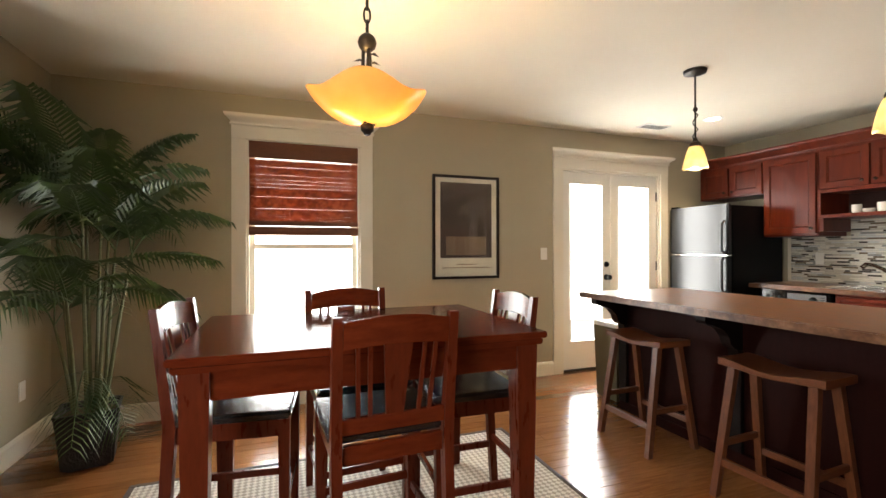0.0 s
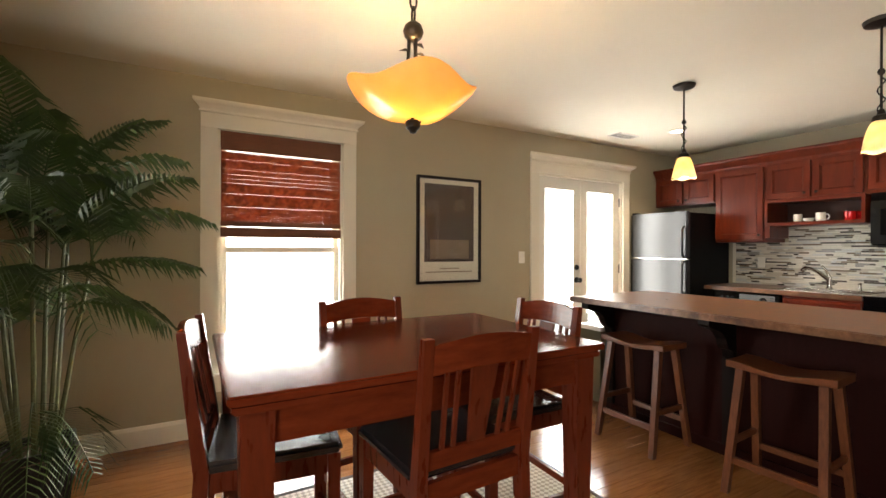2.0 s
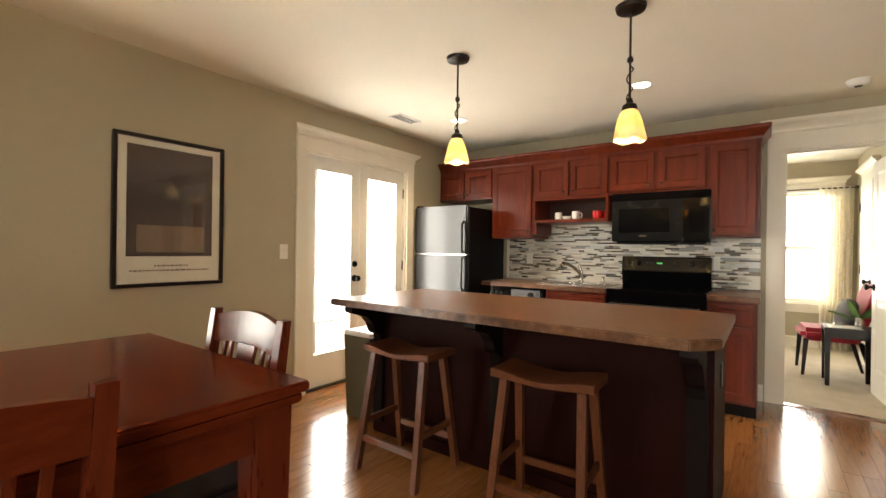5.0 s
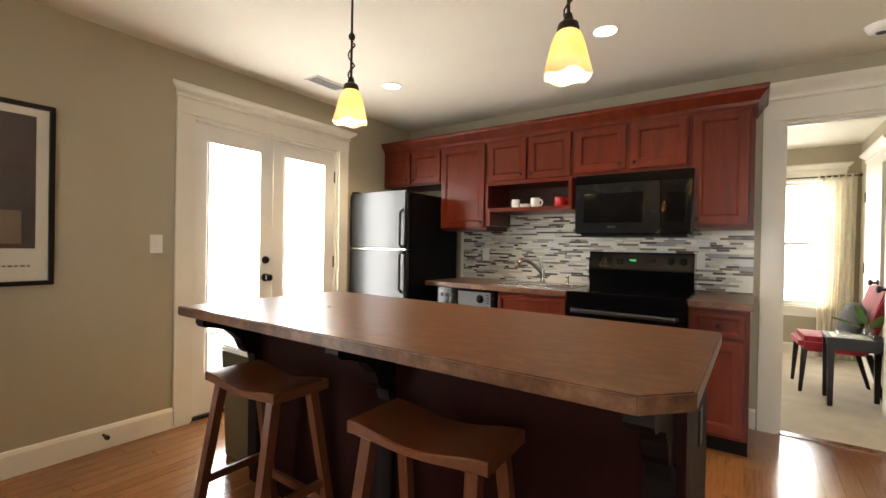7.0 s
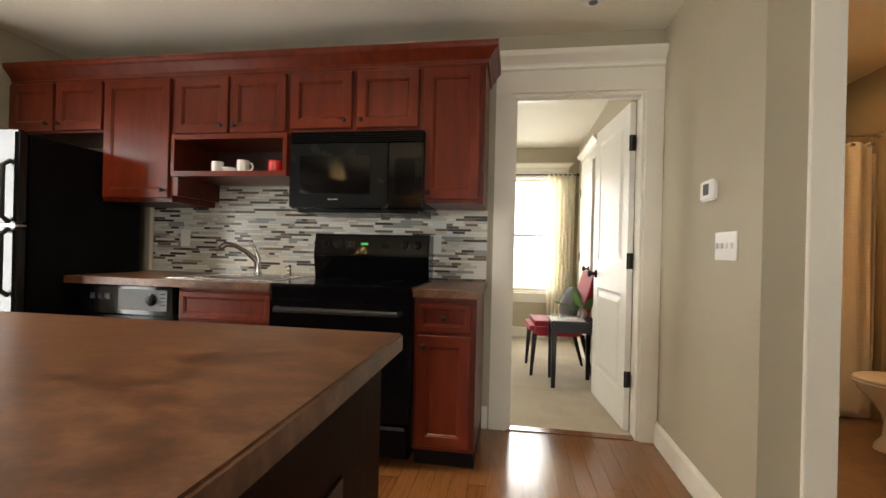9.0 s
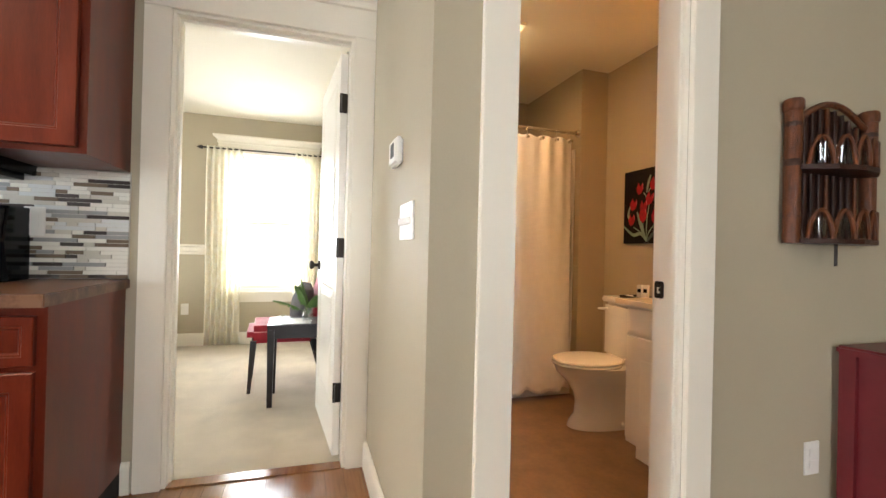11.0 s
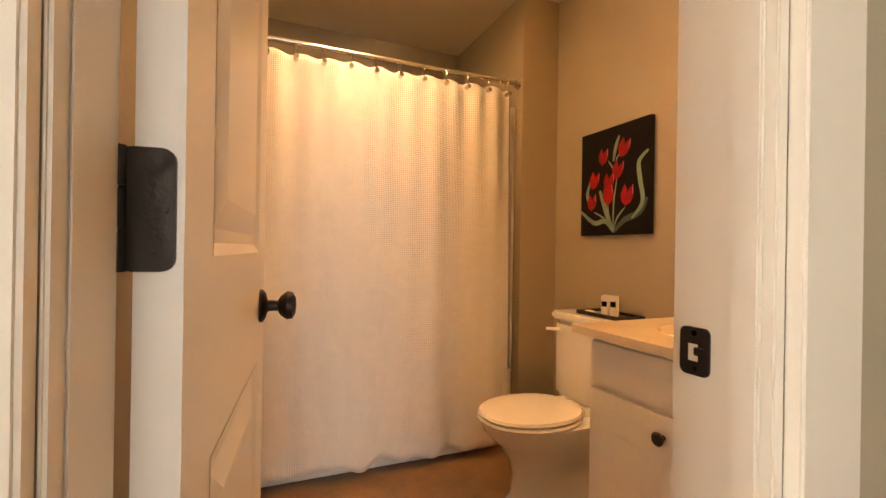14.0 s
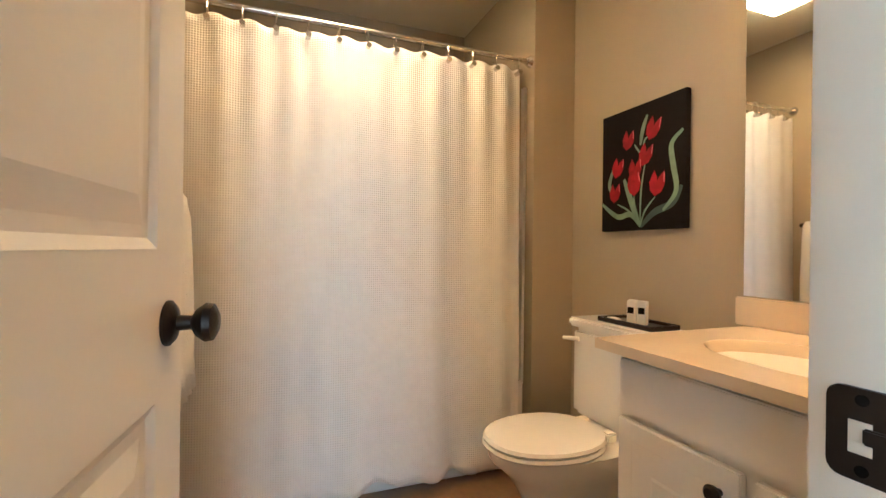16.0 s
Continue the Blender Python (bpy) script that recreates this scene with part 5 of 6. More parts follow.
part("control_face", B(-0.002, 0.002, Y0 + 0.02, Y1 - 0.02, -0.055, 0.055), BLACKG, rn, m=Matrix.Translation((4.911, 0, 1.127)) @ pose(0, 0, 0, 0, 10.5, 0))
for y in (Y1 - 0.08, Y1 - 0.16, Y0 + 0.16, Y0 + 0.08):
    kb = lathe(bmesh.new(), [(0, 0), (0.026, 0), (0.024, 0.005), (0.018, 0.008), (0.016, 0.026), (0, 0.028)], 20)
    part("knob", kb, GREYB, rn, "black burner knob", True, Matrix.Translation((4.911, y, 1.132)) @ pose(0, 0, 0, 0, -79.5, 0))
part("clock_display", B(4.906, 4.909, 1.765, 1.81, 1.128, 1.141), LCD, rn, "small green clock display")
for i in range(4):
    for j in range(2):
        part("button", B(4.905, 4.909, 1.63 + 0.028 * i + (0.17 if i > 1 else 0), 1.65 + 0.028 * i + (0.17 if i > 1 else 0), 1.10 + 0.03 * j, 1.115 + 0.03 * j), GREYB, rn)
part("badge", B(4.906, 4.909, 1.715, 1.77, 1.083, 1.088), CHROME, rn, "small silver badge bar")
for x, y, r in ((4.56, 1.57, 0.095), (4.56, 1.92, 0.075), (4.80, 1.57, 0.075), (4.80, 1.92, 0.095)):
    part("burner_ring", lathe(bmesh.new(), [(r, 0.9182), (r, 0.9188), (r - 0.004, 0.9188), (r - 0.004, 0.9182)], 40, at=(x, y, 0)), GREYB, rn)

# ---- refrigerator ----
fr = thing("refrigerator", (0, 0, 0), "black textured top-freezer refrigerator", "refrigerator")
part("body", B(4.265, 4.98, 3.43, 4.10, 0.03, 1.67, bev=0.004), FRSIDE, fr, "matt black cabinet sides")
part("freezer_door", B(4.195, 4.258, 3.425, 4.105, 1.19, 1.685, bev=0.014), FRIDGE, fr)
part("fridge_door", B(4.195, 4.258, 3.425, 4.105, 0.10, 1.176, bev=0.014), FRIDGE, fr)
part("door_trim", B(4.197, 4.256, 3.43, 4.10, 1.178, 1.188), CHROME, fr, "bright strip between the doors")
for z0, z1 in ((1.20, 1.52), (0.82, 1.165)):
    bm = tube(bmesh.new(), [(4.195, 3.462, z0), (4.158, 3.462, z0 + 0.03), (4.158, 3.462, z1 - 0.03), (4.195, 3.462, z1)], 0.013, 10)
    part("handle", bm, SATIN, fr, "dark satin curved bar handle", True)
part("kick_grille", B(4.25, 4.28, 3.44, 4.09, 0.03, 0.095), GREYB, fr)
part("hinge_cover", B(4.21, 4.27, 4.03, 4.10, 1.685, 1.70, bev=0.004), BLACK, fr)

# ---- palm ----
pl = thing("potted_palm", (-0.90, 3.53, 0), "tall leafy areca palm in a dark woven pot in the corner", "plant")
bm = bmesh.new()
prof = [(0.115, 0.0), (0.15, 0.0), (0.165, 0.15), (0.185, 0.31), (0.19, 0.325), (0.178, 0.325), (0.17, 0.29), (0.0, 0.28)]
lathe(bm, [(0, 0.0)] + prof, 4, wave=lambda r, z, a: (r * 1.12, z * 1.0))
bmesh.ops.rotate(bm, verts=bm.verts, cent=(0, 0, 0), matrix=Matrix.Rotation(radians(45 + 12), 3, "Z"))
bmesh.ops.bevel(bm, geom=[e for e in bm.edges], offset=0.012, segments=2, affect="EDGES")
part("pot", bm, POT, pl, "dark square woven pot", True)
part("mulch", lathe(bmesh.new(), [(0, 0.292), (0.08, 0.296), (0.165, 0.285)], 12), SOIL, pl)
rp = random.Random(11)


def frond(base, az, reach, rise, droop, n=24, leaf=0.30):
    """One arching frond: a bowed midrib and paired drooping leaflets. Gives rib points and leaflet quads."""
    ca, sa = math.cos(az), math.sin(az)
    pts = []
    for i in range(n + 1):
        u = i / n
        r = reach * u
        z = rise * u - droop * u * u
        pts.append(Vector((base[0] + ca * r, base[1] + sa * r, base[2] + z)))
    return pts


def leaflets(bm, pts, leaf, ca, sa, start=0.18):
    n = len(pts) - 1
    side = Vector((-sa, ca, 0))
    for i in range(int(start * n), n + 1):
        u = i / n
        d = (pts[min(i + 1, n)] - pts[max(i - 1, 0)]).normalized()
        L = leaf * (0.35 + 0.65 * math.sin(math.pi * min(1, 0.12 + u * 0.9))) * rp.uniform(0.85, 1.1)
        for s in (-1, 1):
            out = (side * s * 0.85 + d * 0.75 + Vector((0, 0, 0.12))).normalized()
            mid = pts[i] + out * L * 0.5 + Vector((0, 0, -0.03 * L))
            tip = pts[i] + out * L * 0.95 + Vector((0, 0, -(0.35 + 0.25 * rp.random()) * L))
            w = (d * 0.0062 + Vector((0, 0, 0.003))) * (1.25 if leaf > 0.1 else 1.0)
            a, b, c1v, c2v, t = (bm.verts.new(pts[i] - w * 0.5), bm.verts.new(pts[i] + w * 0.5), bm.verts.new(mid + w * 1.1), bm.verts.new(mid - w * 1.1), bm.verts.new(tip))
            bm.faces.new((a, b, c1v, c2v))
            bm.faces.new((c2v, c1v, t))


canes = []
for k in range(9):
    a = 2 * math.pi * k / 9 + rp.uniform(-0.3, 0.3)
    h = rp.uniform(0.8, 1.55)
    b0 = Vector((0.07 * math.cos(a), 0.07 * math.sin(a), 0.28))
    t0 = Vector((0.17 * math.cos(a) * rp.uniform(0.6, 1.3), 0.17 * math.sin(a) * rp.uniform(0.6, 1.3), h))
    part("cane", tube(bmesh.new(), [b0, b0.lerp(t0, 0.5) + Vector((0, 0, 0.04)), t0], [0.013, 0.010, 0.007], 7), CANE, pl, smooth=True)
    canes.append((t0, a))
SPEC = []
for t0, a in canes:
    for j in range(3):
        SPEC.append((t0, a + rp.uniform(-1.1, 1.1) + j * 2.1, rp.uniform(0.35, 0.62), rp.uniform(0.45, 0.85), rp.uniform(0.25, 0.7)))
# low, wide and tall fronds that reach over the room
SPEC += [(Vector((0.05, 0.0, 1.30)), 0.05, 0.68, 0.55, 0.42), (Vector((0.05, 0.05, 1.15)), -0.25, 0.62, 0.25, 0.22), (Vector((0.05, -0.05, 0.95)), -0.3, 0.52, 0.32, 0.38),
         (Vector((0.0, 0.0, 1.45)), 0.9, 0.55, 0.85, 0.25), (Vector((0.0, 0.0, 1.4)), -1.2, 0.5, 0.75, 0.4), (Vector((-0.05, -0.05, 1.3)), -2.2, 0.42, 0.95, 0.35),
         (Vector((0.0, -0.05, 0.55)), -1.4, 0.38, 0.12, 0.42), (Vector((0.03, -0.08, 0.50)), -0.7, 0.3, 0.10, 0.35), (Vector((0, -0.1, 1.25)), -1.7, 0.6, 0.35, 0.5), (Vector((-0.05, 0, 1.5)), 2.6, 0.35, 0.8, 0.3),
         (Vector((0.0, -0.1, 1.1)), -1.0, 0.6, 0.45, 0.6), (Vector((0, -0.08, 1.60)), -1.57, 0.6, 0.62, 0.25), (Vector((-0.05, -0.08, 1.55)), -2.2, 0.5, 0.65, 0.2),
         (Vector((0.02, 0, 1.6)), 0.35, 0.5, 0.62, 0.22), (Vector((0, 0, 1.55)), 1.7, 0.42, 0.75, 0.25), (Vector((0, -0.1, 1.35)), -1.35, 0.7, 0.6, 0.45), (Vector((-0.05, -0.1, 0.95)), -1.9, 0.62, 0.35, 0.4)]
for b0, az, reach, rise, droop in SPEC:
    # keep clear of the two walls
    ca, sa = math.cos(az), math.sin(az)
    reach = min(reach, 0.32 / max(1e-3, -ca) if ca < 0 else 9, 0.50 / max(1e-3, sa) if sa > 0 else 9)
    pts = frond(b0, az, reach, rise, droop)
    bm = tube(bmesh.new(), pts[::3], [0.005 - 0.0035 * i / 9 for i in range(9)], 5)
    leaflets(bm, pts, 0.27, ca, sa)
    for v in bm.verts:      # leaflets bend off the walls and ceiling
        v.co.x, v.co.y, v.co.z = max(v.co.x, -0.405), min(v.co.y, 0.575), min(v.co.z, 2.40)
    part("frond", bm, LEAF, pl)

# ---- wall shelf in the hall ----
ws = thing("willow_wall_shelf", (XB, -1.43, 1.12), "rustic red-brown willow wall shelf with two arched tiers", "shelf")
for y in (-0.19, 0.19):
    part("upright", tube(bmesh.new(), [(-0.03, y, 0.0), (-0.032, y + 0.004, 0.15), (-0.028, y - 0.003, 0.30), (-0.03, y, 0.445)], [0.026, 0.025, 0.026, 0.027], 10), WICK, ws, smooth=True)
part("arch", tube(bmesh.new(), [(-0.03, -0.17 + 0.34 * i / 10, 0.42 + 0.07 * math.sin(math.pi * i / 10)) for i in range(11)], 0.011, 8), WICK, ws, smooth=True)
for z in (0.0, 0.245):
    ol = [(0.0, -0.19), (-0.06, -0.19), (-0.115, -0.10), (-0.13, 0.0), (-0.115, 0.10), (-0.06, 0.19), (0.0, 0.19)]
    part("tier", prism(bmesh.new(), ol, "z", z, z + 0.016), WICKD, ws)
    for i in range(5):
        a0, a1 = -0.17 + 0.068 * i, -0.17 + 0.068 * (i + 1)
        pts = []
        for j in range(9):
            u = j / 8
            y = a0 + (a1 - a0) * u
            x = -0.05 - 0.075 * math.cos(math.pi * y / 0.40)
            pts.append((x, y, z + 0.016 + 0.095 * math.sin(math.pi * u) ** 0.6))
        part("hoop", tube(bmesh.new(), pts, 0.0075, 6), WICK, ws, smooth=True)
for i in range(9):
    y = -0.15 + 0.0375 * i
    part("back_rod", rod(bmesh.new(), (-0.012, y, 0.016), (-0.012, y, 0.42 + 0.06 * math.sin(math.pi * (y + 0.17) / 0.34)), 0.007), WICK if i % 4 == 0 else WICKD, ws)
part("back_board", prism(bmesh.new(), [(-0.17, 0.012)] + [(-0.17 + 0.034 * i, 0.41 + 0.07 * math.sin(math.pi * i / 10)) for i in range(11)] + [(0.17, 0.012)], "x", -0.006, -0.001), WICKD, ws, "dark stained back boards")
for y in (-0.19, 0.19):
    part("post_cap", lathe(bmesh.new(), [(0, 0.445), (0.027, 0.445), (0.031, 0.451), (0.031, 0.477), (0.027, 0.485), (0, 0.487)], 14, at=(-0.03, y, 0)), WICK, ws, smooth=True)
    for z in (0.09, 0.27, 0.40):
        part("knot", lathe(bmesh.new(), [(0.024, -0.012), (0.0275, 0.0), (0.024, 0.012)], 12, at=(-0.03, y, z)), WICKD, ws, smooth=True)
part("hook", rod(bmesh.new(), (-0.06, 0.02, -0.075), (-0.06, 0.02, 0.0), 0.005), BRONZE, ws, "thin metal hook below")
for z in (0.016, 0.261):
    for i in range(4):
        y = -0.12 + 0.08 * i
        gl = thing("shot_glass", (XB - 0.075, -1.43 + y, 1.13 + z), "small clear glass standing in the willow shelf", "glass", "glasses on the willow shelf")
        part("body", lathe(bmesh.new(), [(0, 0), (0.017, 0), (0.023, 0.06), (0.021, 0.06), (0.016, 0.006), (0, 0.006)], 14), CLEAR, gl, smooth=True)
rc = thing("red_console", (XB - 0.02, -1.72, 0), "dark red painted console table against the hall wall", "console table")
part("top", B(-0.32, 0.0, -0.24, 0.24, 0.735, 0.765, bev=0.008), DARKR, rc)
for x in (-0.28, -0.03):
    for y in (-0.20, 0.20):
        part("leg", beam(bmesh.new(), (x, y, 0.0), (x, y, 0.735), 0.05, 0.05), DARKR, rc)
part("side_panel", B(-0.26, -0.05, 0.19, 0.21, 0.10, 0.735), DARKR, rc)

# ---- bathroom ----
bt = thing("bathtub", (0, 0, 0), "white alcove bathtub behind the shower curtain", "bathtub")
for nm, b in (("apron", (5.80, 5.825, -1.618, -0.102, 0.004, 0.40)), ("rim", (5.795, 5.85, -1.618, -0.102, 0.40, 0.42)), ("rim", (6.50, 6.578, -1.618, -0.102, 0.40, 0.42)), ("rim", (5.85, 6.50, -1.618, -1.54, 0.40, 0.42)), ("rim", (5.85, 6.50, -0.18, -0.102, 0.40, 0.42)), ("basin", (5.85, 6.50, -1.54, -0.18, 0.10, 0.13))):
    part(nm, B(*b, bev=0.004), CERAM, bt)
for b in ((5.84, 5.85, -1.54, -0.18), (6.50, 6.51, -1.54, -0.18), (5.85, 6.50, -1.55, -1.54), (5.85, 6.50, -0.18, -0.17)):
    part("basin_wall", B(*b, 0.10, 0.40), CERAM, bt)
su = setting("shower_surround", B(5.80, 5.83, -1.62, -1.606, 0.42, 1.86), CERAM, "white edge strip of the tub surround")
cr2 = thing("shower_rod", (0, 0, 0), "polished steel shower curtain rod with end flanges", "curtain rod")
XR = 5.77
part("rod", rod(bmesh.new(), (XR, -1.62, 1.975), (XR, -0.10, 1.975), 0.0125), CHROME, cr2, smooth=True)
for y, d in ((-1.62, 0.02), (-0.10, -0.02)):
    part("flange", rod(bmesh.new(), (XR, y, 1.975), (XR, y + d, 1.975), 0.03, 0.02, 20), CHROME, cr2, smooth=True)
sc = thing("shower_curtain", (0, 0, 0), "white waffle-weave shower curtain drawn across the tub", "curtain")
bm = bmesh.new()
NY, NZ = 220, 60
grid = []
NH = 12
for i in range(NY + 1):
    u = i / NY
    y = -1.56 + 1.44 * u
    col = []
    for j in range(NZ + 1):
        w = j / NZ
        sag = 0.016 * (1 - math.cos(2 * math.pi * u * NH)) / 2 * max(0, (w - 0.93) / 0.07)
        z = 0.062 + 1.868 * w - sag + (1 - w) * (0.012 * math.sin(31 * u) + 0.008 * math.sin(54 * u + 1))
        fold = 0.012 * math.sin(2 * math.pi * u * NH + 0.8 * math.sin(3 * u)) * (0.14 + 0.86 * w ** 4) * (0.75 + 0.4 * math.sin(9 * u + 1)) + 0.017 * math.sin(2 * math.pi * (u * 4.3 + 0.25 * math.sin(5 * u)) + 1.2) * (1 - 0.5 * w) + 0.0025 * math.sin(2 * math.pi * u * 9 + 2 * w) + 0.012 * (1 - w) ** 8 * math.sin(2 * math.pi * u * 8.5 + 2 * math.sin(6 * u))
        col.append(bm.verts.new((XR - 0.012 + fold - (1 - w) * 0.035, y, z)))
    grid.append(col)
for a, b in zip(grid, grid[1:]):
    for j in range(NZ):
        bm.faces.new((a[j], b[j], b[j + 1], a[j + 1]))
cl = part("cloth", bm, WAFFLE, sc, smooth=True)
sol = cl.modifiers.new("thickness", "SOLIDIFY")
sol.thickness = 0.003
for i in range(NH):
    y = -1.56 + 1.44 * (i + 0.02) / NH + 0.012
    part("grommet", rod(bmesh.new(), (XR - 0.036, y, 1.905), (XR + 0.012, y, 1.905), 0.011), CHROME, sc)
    pts = [(XR + 0.019 * math.sin(a), y, 1.945 + 0.045 * math.cos(a)) for a in [2 * math.pi * k / 12 for k in range(13)]]
    part("ring", tube(bmesh.new(), pts, 0.002, 5), CHROME, sc, "thin steel curtain ring")
# waffle relief on the cloth
wn, wl = WAFFLE.node_tree.nodes, WAFFLE.node_tree.links
wtc, wbp, wm = wn.new("ShaderNodeTexCoord"), wn.new("ShaderNodeBump"), wn.new("ShaderNodeMath")
wm.operation = "ADD"
for axis_dir in ("Y", "Z"):
    wv = wn.new("ShaderNodeTexWave")
    wv.bands_direction = axis_dir
    wv.inputs["Scale"].default_value = 34
    wl.new(wtc.outputs["Object"], wv.inputs[0])
    wl.new(wv.outputs["Fac"], wm.inputs[0 if axis_dir == "Y" else 1])
wl.new(wm.outputs[0], wbp.inputs["Height"])
wbp.inputs["Strength"].default_value, wbp.inputs["Distance"].default_value = 0.35, 0.003
for node in wn:
    if node.bl_idname in ("ShaderNodeBsdfDiffuse", "ShaderNodeBsdfTranslucent"):
        wl.new(wbp.outputs[0], node.inputs["Normal"])

# toilet, facing +y
tl = thing("toilet", (5.235, -1.84, 0), "white two-piece toilet with its lid down", "toilet")


def egg(bm, rings, seg=32):
    """Stacked egg-shaped rings: (half width, back y, front y, z)."""
    rr = []
    for w, yb, yf, z in rings:
        ring = []
        for k in range(seg):
            a = 2 * math.pi * k / seg
            cy = yb + (yf - yb) * 0.45
            y = cy + (math.sin(a) * ((yf - cy) if math.sin(a) > 0 else (cy - yb)))
            ring.append(bm.verts.new((w * math.copysign(abs(math.cos(a)) ** 0.85, math.cos(a)), y, z)))
        rr.append(ring)
    for a, b in zip(rr, rr[1:]):
        for k in range(seg):
            bm.faces.new((a[k], a[(k + 1) % seg], b[(k + 1) % seg], b[k]))
    bm.faces.new(rr[0][::-1]), bm.faces.new(rr[-1])
    return bm


part("bowl", egg(bmesh.new(), [(0.122, 0.07, 0.60, 0.004), (0.118, 0.07, 0.592, 0.035), (0.102, 0.09, 0.555, 0.08), (0.097, 0.10, 0.55, 0.16), (0.107, 0.10, 0.565, 0.215), (0.15, 0.11, 0.615, 0.29), (0.172, 0.11, 0.675, 0.345), (0.178, 0.11, 0.688, 0.385)]), CERAM, tl, smooth=True)
part("seat", egg(bmesh.new(), [(0.176, 0.27, 0.694, 0.388), (0.181, 0.266, 0.70, 0.395), (0.176, 0.27, 0.694, 0.404)]), CERAM, tl, smooth=True)
part("lid", egg(bmesh.new(), [(0.172, 0.268, 0.69, 0.407), (0.178, 0.263, 0.697, 0.414), (0.172, 0.268, 0.69, 0.424), (0.11, 0.32, 0.62, 0.429)]), CERAM, tl, "closed white lid", True)
for x in (-0.07, 0.07):
    part("lid_hinge", B(x - 0.022, x + 0.022, 0.235, 0.28, 0.386, 0.422, bev=0.006), CERAM, tl, smooth=True)
    part("bolt_cap", lathe(bmesh.new(), [(0.016, 0.0), (0.015, 0.012), (0.006, 0.02), (0, 0.021)], 12, at=(x * 1.75, 0.30, 0.03)), CERAM, tl, smooth=True)
part("tank", B(-0.225, 0.225, 0.012, 0.195, 0.385, 0.745, bev=0.02), CERAM, tl, smooth=True)
part("tank_lid", B(-0.235, 0.235, 0.006, 0.207, 0.747, 0.785, bev=0.01), CERAM, tl, smooth=True)
part("flush_lever", rod(bmesh.new(), (0.17, 0.20, 0.70), (0.24, 0.225, 0.695), 0.010, 0.008), CERAM, tl, "white flush lever", True)
ty_ = thing("amenity_tray", (5.205, -1.745, 0.785), "dark tray with small toiletries on the toilet tank", "tray")
bm = prism(bmesh.new(), [(-0.125, -0.06), (0.125, -0.06), (0.125, 0.06), (-0.125, 0.06)], "z", 0.0, 0.006)
for b in ((-0.135, 0.135, -0.068, -0.06), (-0.135, 0.135, 0.06, 0.068), (-0.135, -0.125, -0.06, 0.06), (0.125, 0.135, -0.06, 0.06)):
    box(bm, *b, 0.0, 0.018, bev=0.002)
part("tray", bm, ESP, ty_)
for i, (x, y, h) in enumerate(((-0.035, 0.0, 0.088), (0.005, 0.012, 0.085), (0.03, -0.018, 0.085))):
    b_ = thing("lotion_box", (5.21 + x, -1.745 + y, 0.791), "small white toiletry carton with a dark label", "toiletries", "toiletries on the tray", 20)
    part("carton", B(-0.016, 0.016, -0.012, 0.012, 0, h, bev=0.002), WHITE, b_)
    part("label", B(-0.012, 0.012, 0.0115, 0.013, h * 0.45, h * 0.72), GREYB, b_, "dark label patch")
sb = thing("soap_packet", (5.275, -1.70, 0.791), "flat wrapped soap lying on the tray", "soap")
part("wrapper", B(-0.025, 0.025, -0.016, 0.016, 0, 0.014, bev=0.004), WHITE, sb)

# vanity
vn = thing("bathroom_vanity", (0, 0, 0), "white painted vanity cabinet with dark round knobs", "vanity")
VX0, VX1, VY = 4.12, 4.80, -1.275
part("body", B(VX0, VX1, -1.848, VY - 0.02, 0.10, 0.812, bev=0.001), DOORW, vn)
part("toe_kick", B(VX0, VX1 - 0.01, -1.848, VY - 0.08, 0.004, 0.10), DOORW, vn)


def vanity_front(name, x0, x1, z0, z1, knob_at=None):
    bm = B(x0, x1, VY - 0.018, VY, z0, z1, bev=0.003)
    if name == "door":
        panel_face(bm, x0 + 0.045, x1 - 0.045, z0 + 0.045, z1 - 0.045, VY, 1)
    d = part(name, bm, DOORW, vn)
    if knob_at:
        kb = lathe(bmesh.new(), [(0, 0), (0.007, 0), (0.007, 0.010), (0.016, 0.016), (0.018, 0.023), (0.012, 0.029), (0, 0.030)], 16)
        part("knob", kb, BRONZE, d, "dark round knob", True, Matrix.Translation((knob_at[0], VY, knob_at[1])) @ pose(0, 0, 0, -90, 0, 0))


vanity_front("false_front", VX0 + 0.02, VX1 - 0.015, 0.672, 0.797)
vanity_front("door", 4.475, VX1 - 0.015, 0.13, 0.652, (4.515, 0.60))
vanity_front("door", VX0 + 0.02, 4.45, 0.13, 0.652, (4.42, 0.60))
vt = thing("bathroom_sink", (0, 0, 0), "cream cultured marble vanity top with moulded oval basin", "sink")
bm = bmesh.new()
TX0, TX1, TY0, TY1 = 4.105, 4.845, -1.848, -1.245
cx, cy, ra_, rb_ = 4.48, -1.52, 0.235, 0.16
N = 48
outer, inner = [], []
for k in range(N):
    a = 2 * math.pi * k / N
    c_, s_ = math.cos(a), math.sin(a)
    ex = (TX1 - cx) if c_ > 0 else (cx - TX0)
    ey = (TY1 - cy) if s_ > 0 else (cy - TY0)
    t = min(ex / max(abs(c_), 1e-6), ey / max(abs(s_), 1e-6))
    outer.append((cx + c_ * t, cy + s_ * t))
rings = [[bm.verts.new((x, y, 0.813)) for x, y in outer], [bm.verts.new((x, y, 0.838)) for x, y in outer]]
for f_, z in ((1.0, 0.840), (0.97, 0.834), (0.92, 0.80), (0.78, 0.745), (0.5, 0.715), (0.12, 0.708)):
    rings.append([bm.verts.new((cx + ra_ * f_ * math.cos(2 * math.pi * k / N), cy + rb_ * f_ * math.sin(2 * math.pi * k / N), z)) for k in range(N)])
for a, b in zip(rings, rings[1:]):
    for k in range(N):
        bm.faces.new((a[k], a[(k + 1) % N], b[(k + 1) % N], b[k]))
bm.faces.new(rings[-1])
